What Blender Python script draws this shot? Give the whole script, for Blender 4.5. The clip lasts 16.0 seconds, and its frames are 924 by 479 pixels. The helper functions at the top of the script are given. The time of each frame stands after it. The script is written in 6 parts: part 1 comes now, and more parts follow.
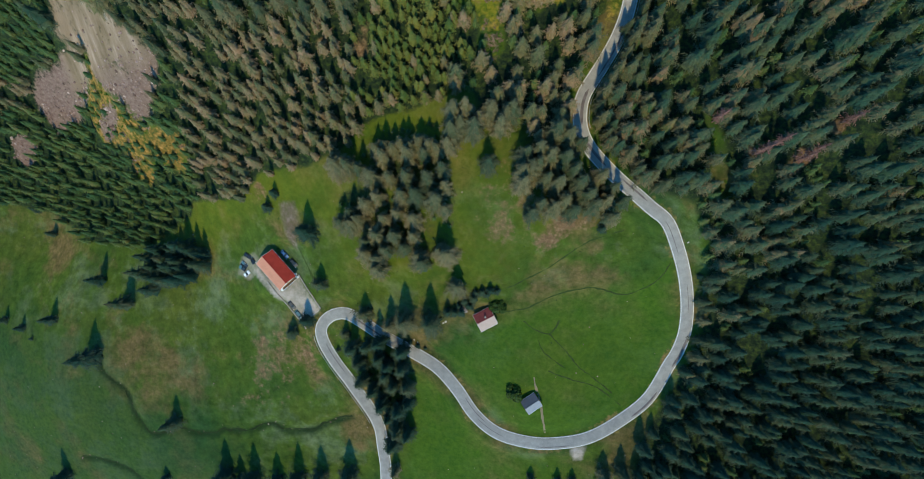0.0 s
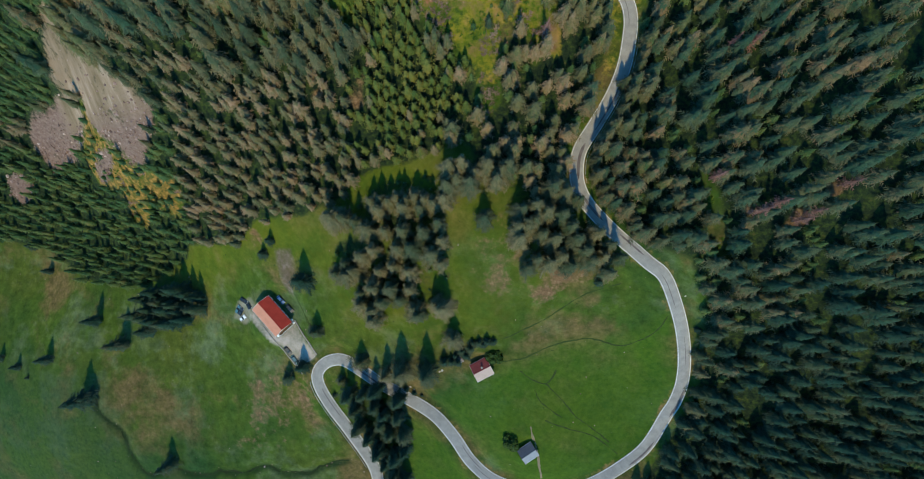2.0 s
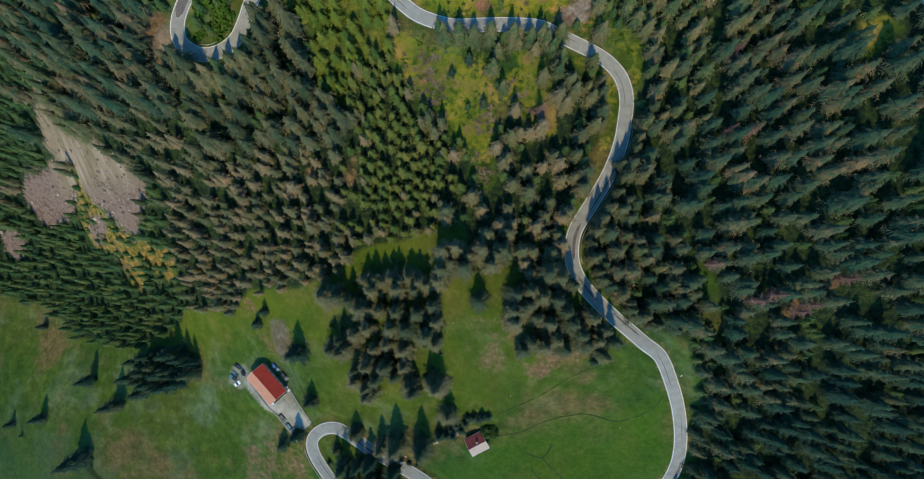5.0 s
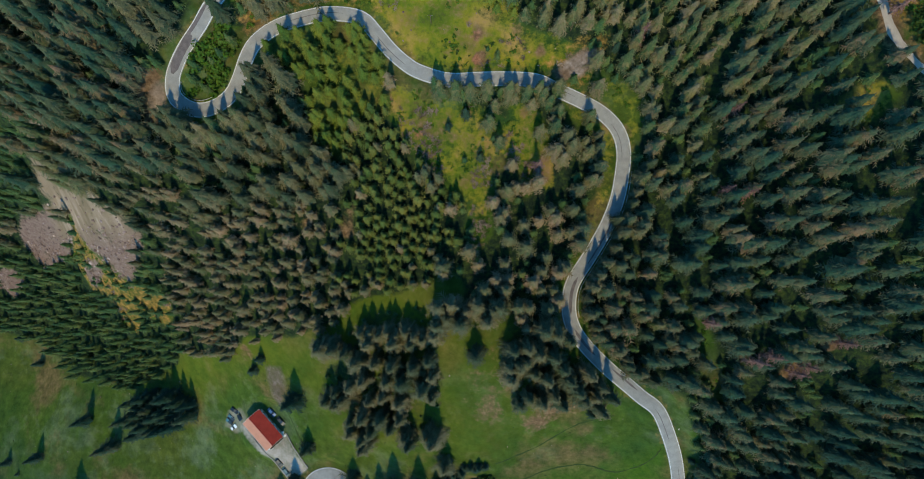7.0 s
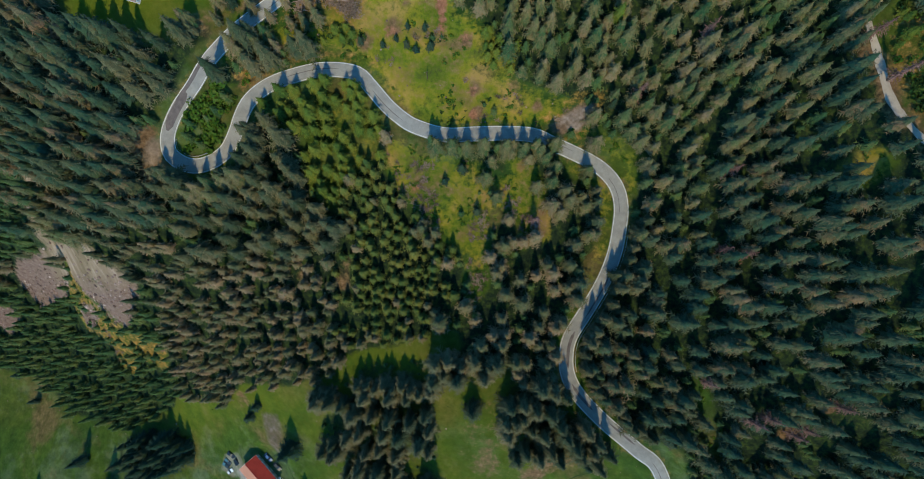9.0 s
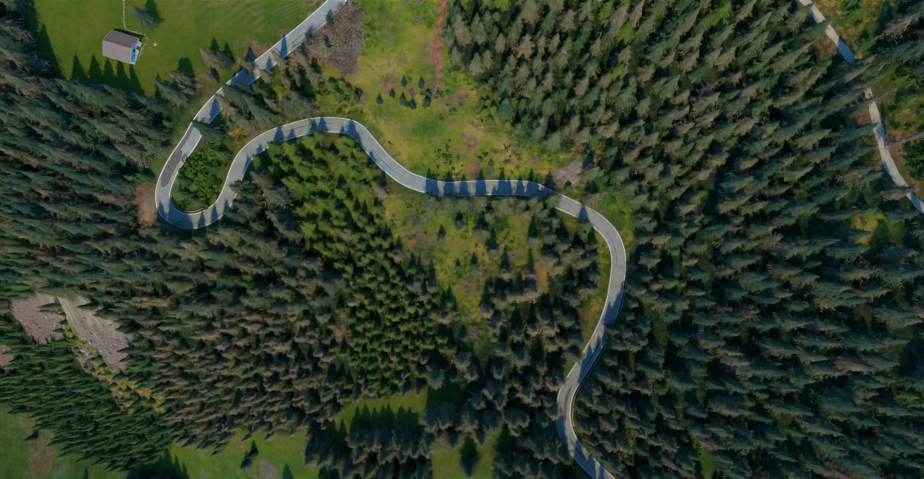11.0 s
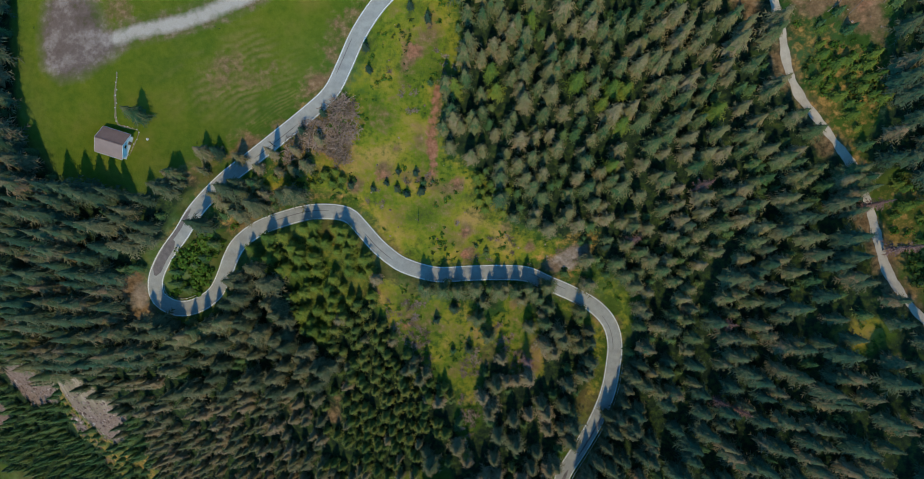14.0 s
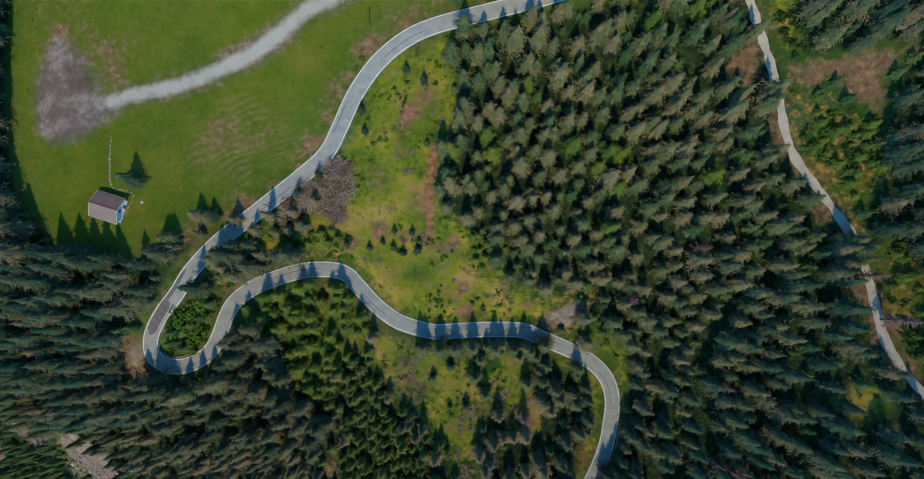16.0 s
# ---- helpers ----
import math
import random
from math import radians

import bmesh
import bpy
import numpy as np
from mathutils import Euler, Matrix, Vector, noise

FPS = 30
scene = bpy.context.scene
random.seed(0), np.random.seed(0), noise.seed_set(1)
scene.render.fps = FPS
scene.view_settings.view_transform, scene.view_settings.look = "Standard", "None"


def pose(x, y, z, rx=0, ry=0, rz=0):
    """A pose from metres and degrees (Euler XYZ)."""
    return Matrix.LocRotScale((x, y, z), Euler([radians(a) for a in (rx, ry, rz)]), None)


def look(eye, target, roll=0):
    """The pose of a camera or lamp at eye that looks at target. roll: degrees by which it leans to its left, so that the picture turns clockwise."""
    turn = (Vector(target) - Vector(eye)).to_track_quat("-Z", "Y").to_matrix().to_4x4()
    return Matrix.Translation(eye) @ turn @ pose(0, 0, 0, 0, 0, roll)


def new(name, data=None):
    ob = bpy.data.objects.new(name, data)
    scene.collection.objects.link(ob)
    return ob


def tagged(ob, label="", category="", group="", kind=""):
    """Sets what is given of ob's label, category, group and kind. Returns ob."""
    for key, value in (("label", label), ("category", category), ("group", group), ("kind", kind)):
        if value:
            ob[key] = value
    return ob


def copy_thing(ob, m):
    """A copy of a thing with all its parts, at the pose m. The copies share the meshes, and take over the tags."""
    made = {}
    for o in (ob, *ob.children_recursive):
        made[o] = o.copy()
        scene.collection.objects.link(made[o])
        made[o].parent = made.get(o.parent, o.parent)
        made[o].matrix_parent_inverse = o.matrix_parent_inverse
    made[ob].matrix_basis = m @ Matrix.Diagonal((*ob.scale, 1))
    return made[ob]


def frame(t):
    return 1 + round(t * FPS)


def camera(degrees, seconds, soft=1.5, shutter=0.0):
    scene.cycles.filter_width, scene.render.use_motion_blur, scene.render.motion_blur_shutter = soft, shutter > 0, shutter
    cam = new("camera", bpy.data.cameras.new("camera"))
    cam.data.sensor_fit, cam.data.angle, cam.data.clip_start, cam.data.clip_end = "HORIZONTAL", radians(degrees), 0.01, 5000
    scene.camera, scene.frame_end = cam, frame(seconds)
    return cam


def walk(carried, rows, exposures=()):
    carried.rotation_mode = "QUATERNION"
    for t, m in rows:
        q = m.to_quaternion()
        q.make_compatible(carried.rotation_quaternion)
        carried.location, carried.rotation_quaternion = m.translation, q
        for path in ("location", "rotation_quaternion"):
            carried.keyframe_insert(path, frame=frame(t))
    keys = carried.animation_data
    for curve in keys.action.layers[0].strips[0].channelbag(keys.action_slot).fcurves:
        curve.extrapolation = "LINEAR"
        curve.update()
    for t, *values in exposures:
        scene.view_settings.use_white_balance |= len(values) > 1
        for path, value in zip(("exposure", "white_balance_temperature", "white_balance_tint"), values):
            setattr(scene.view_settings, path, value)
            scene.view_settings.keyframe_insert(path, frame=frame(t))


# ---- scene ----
cam = camera(62.0, 16.0, soft=1.0)
# the flight: level, at a steady tilt, in metres
FLIGHT = [(0.0, -5.24, -0.01), (0.5, -4.87, 4.83), (1.0, -4.5, 10.04), (1.5, -4.15, 14.92), (2.0, -3.8, 20.09), (2.5, -3.45, 25.2), (3.0, -3.12, 30.05), 
    (3.5, -2.78, 34.9), (4.0, -2.46, 39.89), (6.5, -0.89, 64.16), (7.0, -0.59, 69.13), (7.5, -0.3, 73.78), (8.0, 0.0, 78.83), (8.5, 0.29, 83.56), 
    (9.0, 0.58, 88.64), (11.5, 2.01, 112.77), (12.0, 2.3, 117.85), (12.5, 2.58, 122.57), (13.0, 2.87, 127.92), (13.5, 3.15, 132.49), 
    (14.0, 3.44, 137.57), (14.5, 3.73, 142.39), (15.0, 4.02, 147.42), (15.5, 4.31, 152.2), (16.0, 4.6, 157.22)]
walk(cam, [(t, pose(x, y, 400.0, 3.641, 0.559, 0.036)) for t, x, y in FLIGHT], [(0.0, -0.02), (4.0, -0.06), (7.0, -0.13), (16.0, -0.17)])

# ---- light ----
world = bpy.data.worlds.new("world")
scene.world = world
world.use_nodes = True
wn = world.node_tree.nodes
sky = wn.new("ShaderNodeTexSky")
sky.sky_type = "NISHITA"
sky.sun_disc = False
SUN_EL, SUN_AZ = radians(57.0), radians(180.0)
sky.sun_elevation, sky.sun_rotation = SUN_EL, SUN_AZ
sky.altitude = 1200.0
sky.ozone_density = 2.5
haze = wn.new("ShaderNodeMix")
haze.data_type, haze.blend_type = "RGBA", "MULTIPLY"
haze.inputs[0].default_value, haze.inputs[7].default_value = 1.0, (0.34, 1.04, 1.27, 1)
world.node_tree.links.new(sky.outputs[0], haze.inputs[6])
world.node_tree.links.new(haze.outputs[2], wn["Background"].inputs[0])
wn["Background"].inputs[1].default_value = 0.232
sun = new("sun", bpy.data.lights.new("sun", "SUN"))
sun.data.energy, sun.data.angle, sun.data.color = 3.15, radians(0.6), (1.0, 0.85, 0.54)
toward = Vector((math.sin(SUN_AZ) * math.cos(SUN_EL), math.cos(SUN_AZ) * math.cos(SUN_EL), math.sin(SUN_EL)))
sun.matrix_world = look(toward * 900, (0, 0, 0))

# ---- plan: ground plan in metres ----
ROAD = [(-44.8, -97.7), (-44.3, -85.5), (-45.3, -73.7), (-47.5, -60.7), (-57.8, -44.1), (-65.4, -33.3), (-70.4, -23.9), (-71.0, -17.2), (-66.6, -12.3), 
    (-59.6, -10.9), (-52.5, -14.2), (-42.7, -20.5), (-32.4, -26.0), (-19.6, -33.6), (-10.8, -43.2), (-3.1, -54.3), (7.0, -62.4), (20.9, -66.0), 
    (33.3, -65.8), (45.6, -63.0), (57.5, -55.8), (69.0, -45.3), (76.3, -30.1), (78.3, -26.1), (80.2, -18.2), (79.9, -8.0), (77.2, 4.2), (72.7, 15.9), 
    (68.2, 24.8), (62.2, 29.5), (56.3, 34.5), (50.9, 39.0), (45.5, 44.1), (39.6, 50.6), (36.4, 56.3), (35.3, 62.7), (36.7, 70.9), (42.7, 80.6), 
    (48.9, 91.3), (52.9, 101.9), (54.6, 112.3), (54.9, 117.5), (54.0, 122.7), (51.6, 127.3), (47.1, 131.6)]
ROAD += [(40.6, 135.3), (29.9, 139.9), (23.0, 142.7), (12.6, 143.1), (2.3, 142.8), (-8.1, 142.4), (-18.4, 145.2), (-23.5, 148.2), (-28.5, 152.5), 
    (-33.5, 158.2), (-38.7, 162.9), (-49.2, 163.5), (-58.9, 161.0), (-67.4, 157.5), (-73.9, 152.6), (-77.2, 147.4), (-79.3, 142.5), (-82.8, 136.4), 
    (-87.9, 132.5), (-93.2, 130.7), (-97.9, 131.4), (-101.6, 134.6), (-101.8, 139.3), (-99.9, 143.7), (-95.8, 149.3), (-90.1, 155.5), (-85.0, 162.7), 
    (-75.8, 172.1), (-66.7, 179.3), (-57.1, 186.8), (-49.3, 192.7), (-40.9, 199.6), (-36.0, 207.8), (-31.0, 217.2), (-23.7, 226.4), (-14.6, 233.3), 
    (-5.5, 236.9), (5.2, 239.2), (14.0, 240.9), (22.7, 242.4), (32.8, 244.2), (45.7, 246.5)]
TRACK = [(75.8, 245.3), (81.1, 238.2), (84.9, 231.0), (89.5, 222.1), (92.7, 214.5), (94.5, 209.8), (96.6, 202.6), (100.2, 195.1), (105.1, 188.1), 
    (109.7, 181.1), (113.9, 174.1), (115.9, 169.8), (117.8, 162.2), (119.5, 152.2), (121.1, 143.1), (123.2, 137.5), (126.3, 131.4), (130.3, 125.5), 
    (136.5, 115.5)]
DIRTWAY = [(-22.6, 250.7), (-35.9, 243.4), (-43.9, 239.6), (-53.0, 232.7), (-60.3, 227.7), (-69.3, 223.4), (-83.7, 218.2), (-96.2, 215.6), (-104.2, 213.0)]
MEADOW = [(-341.6, 46.1), (-263.4, 46.6), (-231.9, 39.7), (-204.1, 24.3), (-169.3, 18.9), (-134.7, 33.0), (-133.4, 39.5), (-106.0, 37.5), (-94.8, 47.4), 
    (-71.8, 49.1), (-58.4, 52.5), (-40.8, 64.3), (-26.8, 66.6), (-15.5, 71.3), (-12.2, 64.6), (-6.7, 57.8), (10.6, 60.5), (17.1, 62.6), (18.2, 54.0), 
    (30.2, 51.9), (41.1, 43.3), (51.9, 36.8), (58.6, 31.4), (64.3, 34.3), (75.5, 29.8), (80.9, 19.4), (86.6, -6.9), (81.5, -31.0), (71.6, -51.5), 
    (65.2, -67.0), (61.6, -103.9), (-396.3, -153.3)]
SLOPE = [(-30.7, 228.7), (-2.0, 234.1), (-0.3, 219.5), (1.5, 209.2), (-6.1, 204.0), (-6.3, 184.0), (3.3, 178.3), (17.2, 159.1), (43.6, 151.1), (31.7, 145.9), 
    (-15.0, 145.9), (-26.9, 155.1), (-34.4, 167.0), (-57.2, 168.7), (-71.4, 166.6), (-65.5, 174.2), (-49.1, 176.4), (-40.0, 194.7), (-31.9, 207.1)]
LOWSLOPE = [(-29.8, 141.0), (-17.4, 139.3), (3.3, 132.8), (18.0, 126.6), (24.6, 107.5), (20.3, 103.3), (16.0, 116.1), (7.5, 111.8), (6.5, 88.4), (1.1, 82.1), 
    (-1.0, 99.0), (-13.7, 111.8), (-22.0, 120.3), (-30.1, 132.8)]
PASTURE = [(-139.9, 253.5), (-137.8, 213.0), (-133.7, 185.8), (-122.7, 169.8), (-117.5, 168.0), (-98.4, 166.3), (-87.3, 173.7), (-70.1, 179.6), (-54.9, 190.8), 
    (-39.2, 205.1), (-31.0, 223.8), (-19.8, 235.4), (5.2, 244.9), (5.2, 256.6), (-138.1, 264.8)]
SCREE_A = [(-165.7, 131.9), (-144.4, 125.9), (-144.5, 116.1), (-142.5, 109.1), (-140.7, 102.5), (-133.1, 96.6), (-129.2, 92.7), (-132.4, 84.3),
    (-139.6, 75.3), (-145.7, 71.3), (-151.1, 73.9), (-157.2, 79.8), (-161.5, 84.7), (-167.8, 91.2), (-168.7, 95.9), (-167.9, 100.1), (-172.3, 100.6),
    (-172.9, 95.0), (-180.0, 90.0), (-191.2, 84.7), (-203.2, 81.1), (-216.6, 78.0), (-218.3, 84.6), (-223.0, 91.7), (-223.0, 97.6), (-214.6, 102.8),
    (-195.3, 104.3), (-185.6, 106.9), (-187.1, 110.7), (-182.8, 116.8), (-172.8, 124.3)]
SCREE_B = [(-170.7, 82.9), (-160.3, 81.6), (-162.0, 75.4), (-171.5, 68.8), (-180.1, 70.2), (-181.4, 77.3)]
SLASH = [(92.8, 222.5), (96.6, 215.8), (102.4, 213.6), (105.3, 216.2), (109.1, 209.9), (115.0, 206.3), (119.3, 202.8), (120.3, 208.7),
    (117.4, 214.9), (120.4, 218.7), (124.9, 219.8), (124.4, 222.0), (113.3, 222.3), (103.1, 220.7), (98.8, 221.5)]
SHRUBS = [(96.9, 214.3), (102.5, 212.8), (108.6, 209.2), (115.1, 205.5), (119.4, 202.0), (119.5, 195.0), (120.7, 188.5), (115.5, 180.8),
    (117.1, 172.4), (114.0, 174.2), (111.3, 181.1), (107.7, 188.1), (102.7, 195.1), (98.8, 203.5), (96.8, 209.9)]
ISLAND_A = [(-57.1, 53.1), (-43.4, 55.9), (-38.5, 62.0), (-17.8, 62.8), (-13.4, 50.7), (-10.1, 35.7), (-11.4, 20.6), (-18.6, 11.6), (-30.6, 15.3), (-43.6, 7.2), 
    (-53.5, 14.5), (-58.0, 24.1), (-57.4, 37.9), (-45.1, 43.9), (-46.1, 50.6)]
ISLAND_B = [(12.8, 54.1), (30.1, 62.6), (36.6, 51.8), (48.6, 41.0), (57.5, 31.5), (52.7, 28.5), (35.5, 27.7), (22.2, 28.8), (14.2, 38.3)]
ISLAND_C = [(-58.9, -19.6), (-50.6, -18.1), (-32.3, -22.9), (-30.7, -52.6), (-34.1, -74.3), (-39.4, -67.4), (-52.3, -45.3), (-59.8, -33.1)]
ISLAND_D = [(-167.5, 17.4), (-136.3, 22.2), (-135.8, 4.0), (-151.4, 2.7), (-165.4, 8.5)]
HAIRPIN = [(-84.9, 159.9), (-79.6, 155.1), (-78.8, 147.2), (-86.1, 135.0), (-95.1, 132.6), (-98.6, 137.3), (-96.0, 147.4)]
GROVE = [(-69.9, 154.9), (-62.3, 159.0), (-45.1, 160.6), (-33.4, 154.9), (-27.6, 145.0), (-30.0, 134.9), (-38.5, 132.8), (-47.8, 116.0), (-55.6, 124.5), 
    (-58.3, 140.8), (-70.9, 146.4)]
YOUNG = [(-41.6, 129.4), (-32.9, 135.3), (-20.7, 115.0), (-5.8, 98.1), (-7.9, 83.0), (-16.6, 76.5), (-43.9, 67.6), (-45.6, 87.5)]
LOT = [(-103.0, 8.9), (-100.5, 9.9), (-88.2, -1.3), (-81.5, 5.4), (-73.5, -6.2), (-71.7, -9.6), (-76.3, -13.6), (-80.5, -12.7), (-87.2, -5.3),
    (-91.5, -4.3)]
DRY = [(19.8, 16.1), (23.8, 25.3), (31.3, 30.4), (41.2, 29.5), (42.3, 23.7), (32.1, 18.3), (25.6, 13.9)]
FIELD = [(14.6, -7.2), (42.4, -0.1), (66.5, 2.7), (70.6, 11.1), (77.6, -16.5), (73.0, -36.3), (55.1, -55.8), (35.7, -63.1), (18.3, -62.5), (8.1, -54.0), 
    (-4.4, -40.2), (-14.4, -27.6), (2.8, -20.7)]
SIDE_LOT = [(-109.4, 14.0), (-102.4, 15.7), (-97.2, 11.0), (-99.5, 6.7), (-106.2, 3.8), (-111.8, 6.9)]
DIRT = [(-86.5, 36.9), (-78.4, 36.7), (-77.4, 26.2), (-80.8, 16.1), (-83.9, 19.9), (-86.3, 30.0)]
DAMP = [(-323.2, -23.8), (-196.7, -23.9), (-171.7, -61.8), (-140.5, -72.5), (-112.3, -99.3), (-350.8, -124.3)]
WORN_STRIP = [(-10.4, 51.5), (10.2, 53.2), (18.9, 44.7), (41.3, 29.6), (42.7, 12.7), (20.3, 9.1), (-2.7, 16.0), (-8.3, 34.1)]
WORN_PATCH = [(-112.4, -18.8), (-75.3, -8.6), (-65.8, -30.1), (-79.4, -59.8), (-115.1, -62.0)]
SCREE_C = [(-247.6, 78.4), (-237.6, 80.7), (-230.9, 74.8), (-232.6, 68.0), (-240.9, 63.7), (-247.3, 69.2)]
STEPPE = [(-168.8, 100.0), (-167.6, 95.7), (-167.5, 90.3), (-162.1, 84.0), (-156.2, 78.8), (-146.0, 70.9), (-139.8, 69.1), (-131.4, 65.9),
    (-130.6, 59.2), (-135.3, 52.4), (-140.1, 55.6), (-147.4, 59.2), (-157.8, 49.0), (-163.4, 53.0), (-164.6, 62.1), (-167.9, 67.8), (-180.8, 69.3),
    (-184.2, 77.4), (-186.4, 83.7), (-179.5, 90.3)]
GAP = [(77.2, 61.2), (80.9, 51.0), (86.8, 38.9), (87.5, 29.2), (82.5, 32.4), (79.3, 43.4)]
TURNOUT = [(26.4, 145.3), (32.4, 142.6), (39.5, 144.5), (44.7, 149.7), (44.2, 153.5), (37.9, 152.1), (32.1, 147.8)]
BAY = [(-107.4, 139.7), (-104.5, 139.7), (-105.3, 132.4), (-108.3, 130.5), (-112.1, 131.4)]
YARD = [(-127.3, 216.2), (-125.7, 224.4), (-121.3, 232.0), (-114.8, 228.7), (-110.1, 221.9), (-107.8, 215.3), (-100.7, 212.5), (-106.7, 207.6),
    (-114.3, 203.0), (-120.6, 201.6), (-125.7, 205.6)]
BROWNS = [(-112.4, 228.2), (-102.9, 233.1), (-93.8, 228.5), (-92.3, 221.7), (-101.4, 217.4), (-107.7, 217.4)]
TERRACES = [(-82.9, 206.4), (-75.6, 210.8), (-61.2, 216.2), (-53.0, 209.7), (-48.7, 201.6), (-56.7, 194.6), (-64.1, 189.8), (-72.0, 193.8),
    (-80.8, 191.8), (-88.5, 200.2)]
BRUSH = [(-47.3, 195.4), (-34.3, 197.5), (-33.1, 187.7), (-36.6, 178.4), (-48.4, 183.8), (-56.4, 177.2), (-61.6, 178.0)]
REDBANK = [(-7.0, 205.8), (-5.2, 202.2), (-7.3, 187.7), (-7.4, 174.6), (-10.0, 174.6), (-10.5, 187.7), (-9.0, 198.7)]
BANK = [(-77.5, 155.3), (-71.5, 160.7), (-58.5, 165.3), (-46.9, 168.3), (-35.1, 167.4), (-31.1, 165.2), (-38.9, 170.6), (-54.3, 171.3), (-69.1, 166.9), 
    (-76.9, 159.7)]
APRON = [(37.3, -67.4), (43.8, -67.2), (42.5, -73.1), (39.5, -73.2)]
BEND_VERGE = [(35.3, 144.2), (44.8, 140.1), (53.4, 131.9), (57.6, 122.5), (60.7, 126.6), (61.5, 134.8), (57.4, 139.9), (48.4, 143.4), (42.2, 146.2)]
TRACKSIDE = [(118.6, 165.9), (123.1, 170.0), (128.6, 167.4), (128.4, 134.0), (126.0, 137.4), (123.0, 147.7), (120.5, 154.6)]
YELLOWS = [(111.2, 126.0), (114.7, 128.6), (120.3, 128.9), (120.8, 122.6), (116.9, 118.8), (112.4, 120.0)]
NORTH_CLEARING = [(81.7, 239.8), (93.2, 238.0), (94.0, 230.0), (98.6, 222.6), (92.8, 222.5), (89.2, 228.2)]
BROWN_SIDE = [(83.4, 223.5), (87.7, 222.1), (89.5, 208.8), (86.6, 208.2), (83.4, 216.9)]
WEST_WOOD = [(-206.4, 147.1), (-163.8, 134.5), (-184.5, 117.3), (-187.1, 110.7), (-195.7, 104.8), (-214.6, 102.8), (-225.7, 100.2), (-253.6, 104.8)]
YARD_STRIP = [(-130.6, 254.1), (-110.8, 251.5), (-104.8, 233.2), (-107.7, 220.9), (-118.2, 224.9), (-126.2, 225.3)]
OLIVE = [(-130.8, 47.7), (-99.5, 52.3), (-65.8, 52.0), (-40.2, 72.1), (-17.4, 75.1), (-8.5, 68.1), (17.5, 58.7), (42.3, 29.0), (7.6, 4.7),
    (-13.6, 2.3), (-43.5, 2.2), (-64.0, 12.2), (-73.7, 27.0), (-95.9, 37.7), (-117.8, 23.6), (-133.1, 10.2), (-138.4, 29.8)]
LOW_MEADOW = [(-32.2, -33.6), (-19.3, -40.4), (-6.6, -56.2), (6.2, -69.4), (21.5, -74.2), (43.8, -73.2), (44.2, -86.5), (-34.3, -94.2)]
LARCH_EDGE = [(3.2, 173.8), (9.1, 176.2), (15.4, 174.4), (16.7, 167.6), (15.2, 160.4), (9.2, 163.2), (4.2, 167.5)]
THORNS = [(-64.0, 173.2), (-54.9, 178.5), (-46.8, 176.3), (-36.1, 178.3), (-34.0, 173.5), (-44.7, 170.3), (-56.2, 168.9), (-64.2, 167.3)]
TONGUE = [(-47.0, 53.1), (-38.1, 61.3), (-26.0, 65.8), (-14.8, 71.3), (-6.0, 75.8), (-2.7, 68.2), (-9.9, 59.8), (-26.2, 54.6), (-38.0, 50.4)]
INNER_VERGE = [(36.9, 134.6), (44.6, 132.0), (52.0, 125.6), (54.3, 115.9), (51.0, 104.0), (45.8, 92.0), (41.9, 85.0), (37.2, 85.0), (44.2, 98.7),
    (47.6, 109.6), (47.0, 120.5), (42.8, 126.8), (35.6, 130.4)]
OPENING = [(14.1, 135.0), (24.0, 132.2), (29.3, 116.5), (28.5, 106.7), (21.8, 107.8), (15.8, 122.8)]
BEND_BARE = [(-104.7, 144.9), (-106.5, 139.4), (-106.0, 132.4), (-103.4, 126.9), (-106.0, 123.9), (-112.9, 126.3), (-113.5, 135.4), (-109.7, 143.2)]
STREAM = [(-191.5, -32.6), (-189.9, -39.9), (-183.5, -45.7), (-175.6, -51.4), (-173.2, -60.3), (-167.7, -69.3), (-161.6, -72.7), (-149.7, -68.4), 
    (-140.3, -70.4), (-129.2, -70.4), (-124.3, -68.1), (-112.0, -68.0), (-99.5, -63.6), (-90.9, -67.1), (-79.2, -66.0), (-70.2, -61.8), (-58.6, -58.7)]
BROOK = [(-209.2, -88.6), (-197.9, -88.6), (-187.6, -91.2), (-179.6, -94.6), (-174.1, -101.1)]
PATH_A = [(7.5, -9.7), (18.1, -7.7), (29.7, -2.4), (42.4, 0.4), (56.2, -2.4), (62.6, -0.1), (68.4, 4.0), (70.8, 10.0)]
PATH_B = [(16.6, -13.2), (21.9, -16.9), (27.2, -18.5), (30.2, -14.9), (30.9, -12.0)]
PATH_C = [(27.2, -18.5), (32.9, -24.2), (39.3, -31.6), (45.6, -36.7), (54.6, -43.8)]
PATH_D = [(22.5, -21.2), (25.7, -26.6), (34.4, -32.8)]
PATH_E = [(21.1, -36.5), (22.4, -41.5), (24.6, -49.2), (27.2, -62.2)]
PATH_F = [(27.1, -34.0), (37.0, -37.8), (47.0, -40.5), (58.5, -49.3)]
PATH_G = [(9.7, -0.1), (23.4, 6.9), (40.7, 18.0), (53.3, 22.1)]

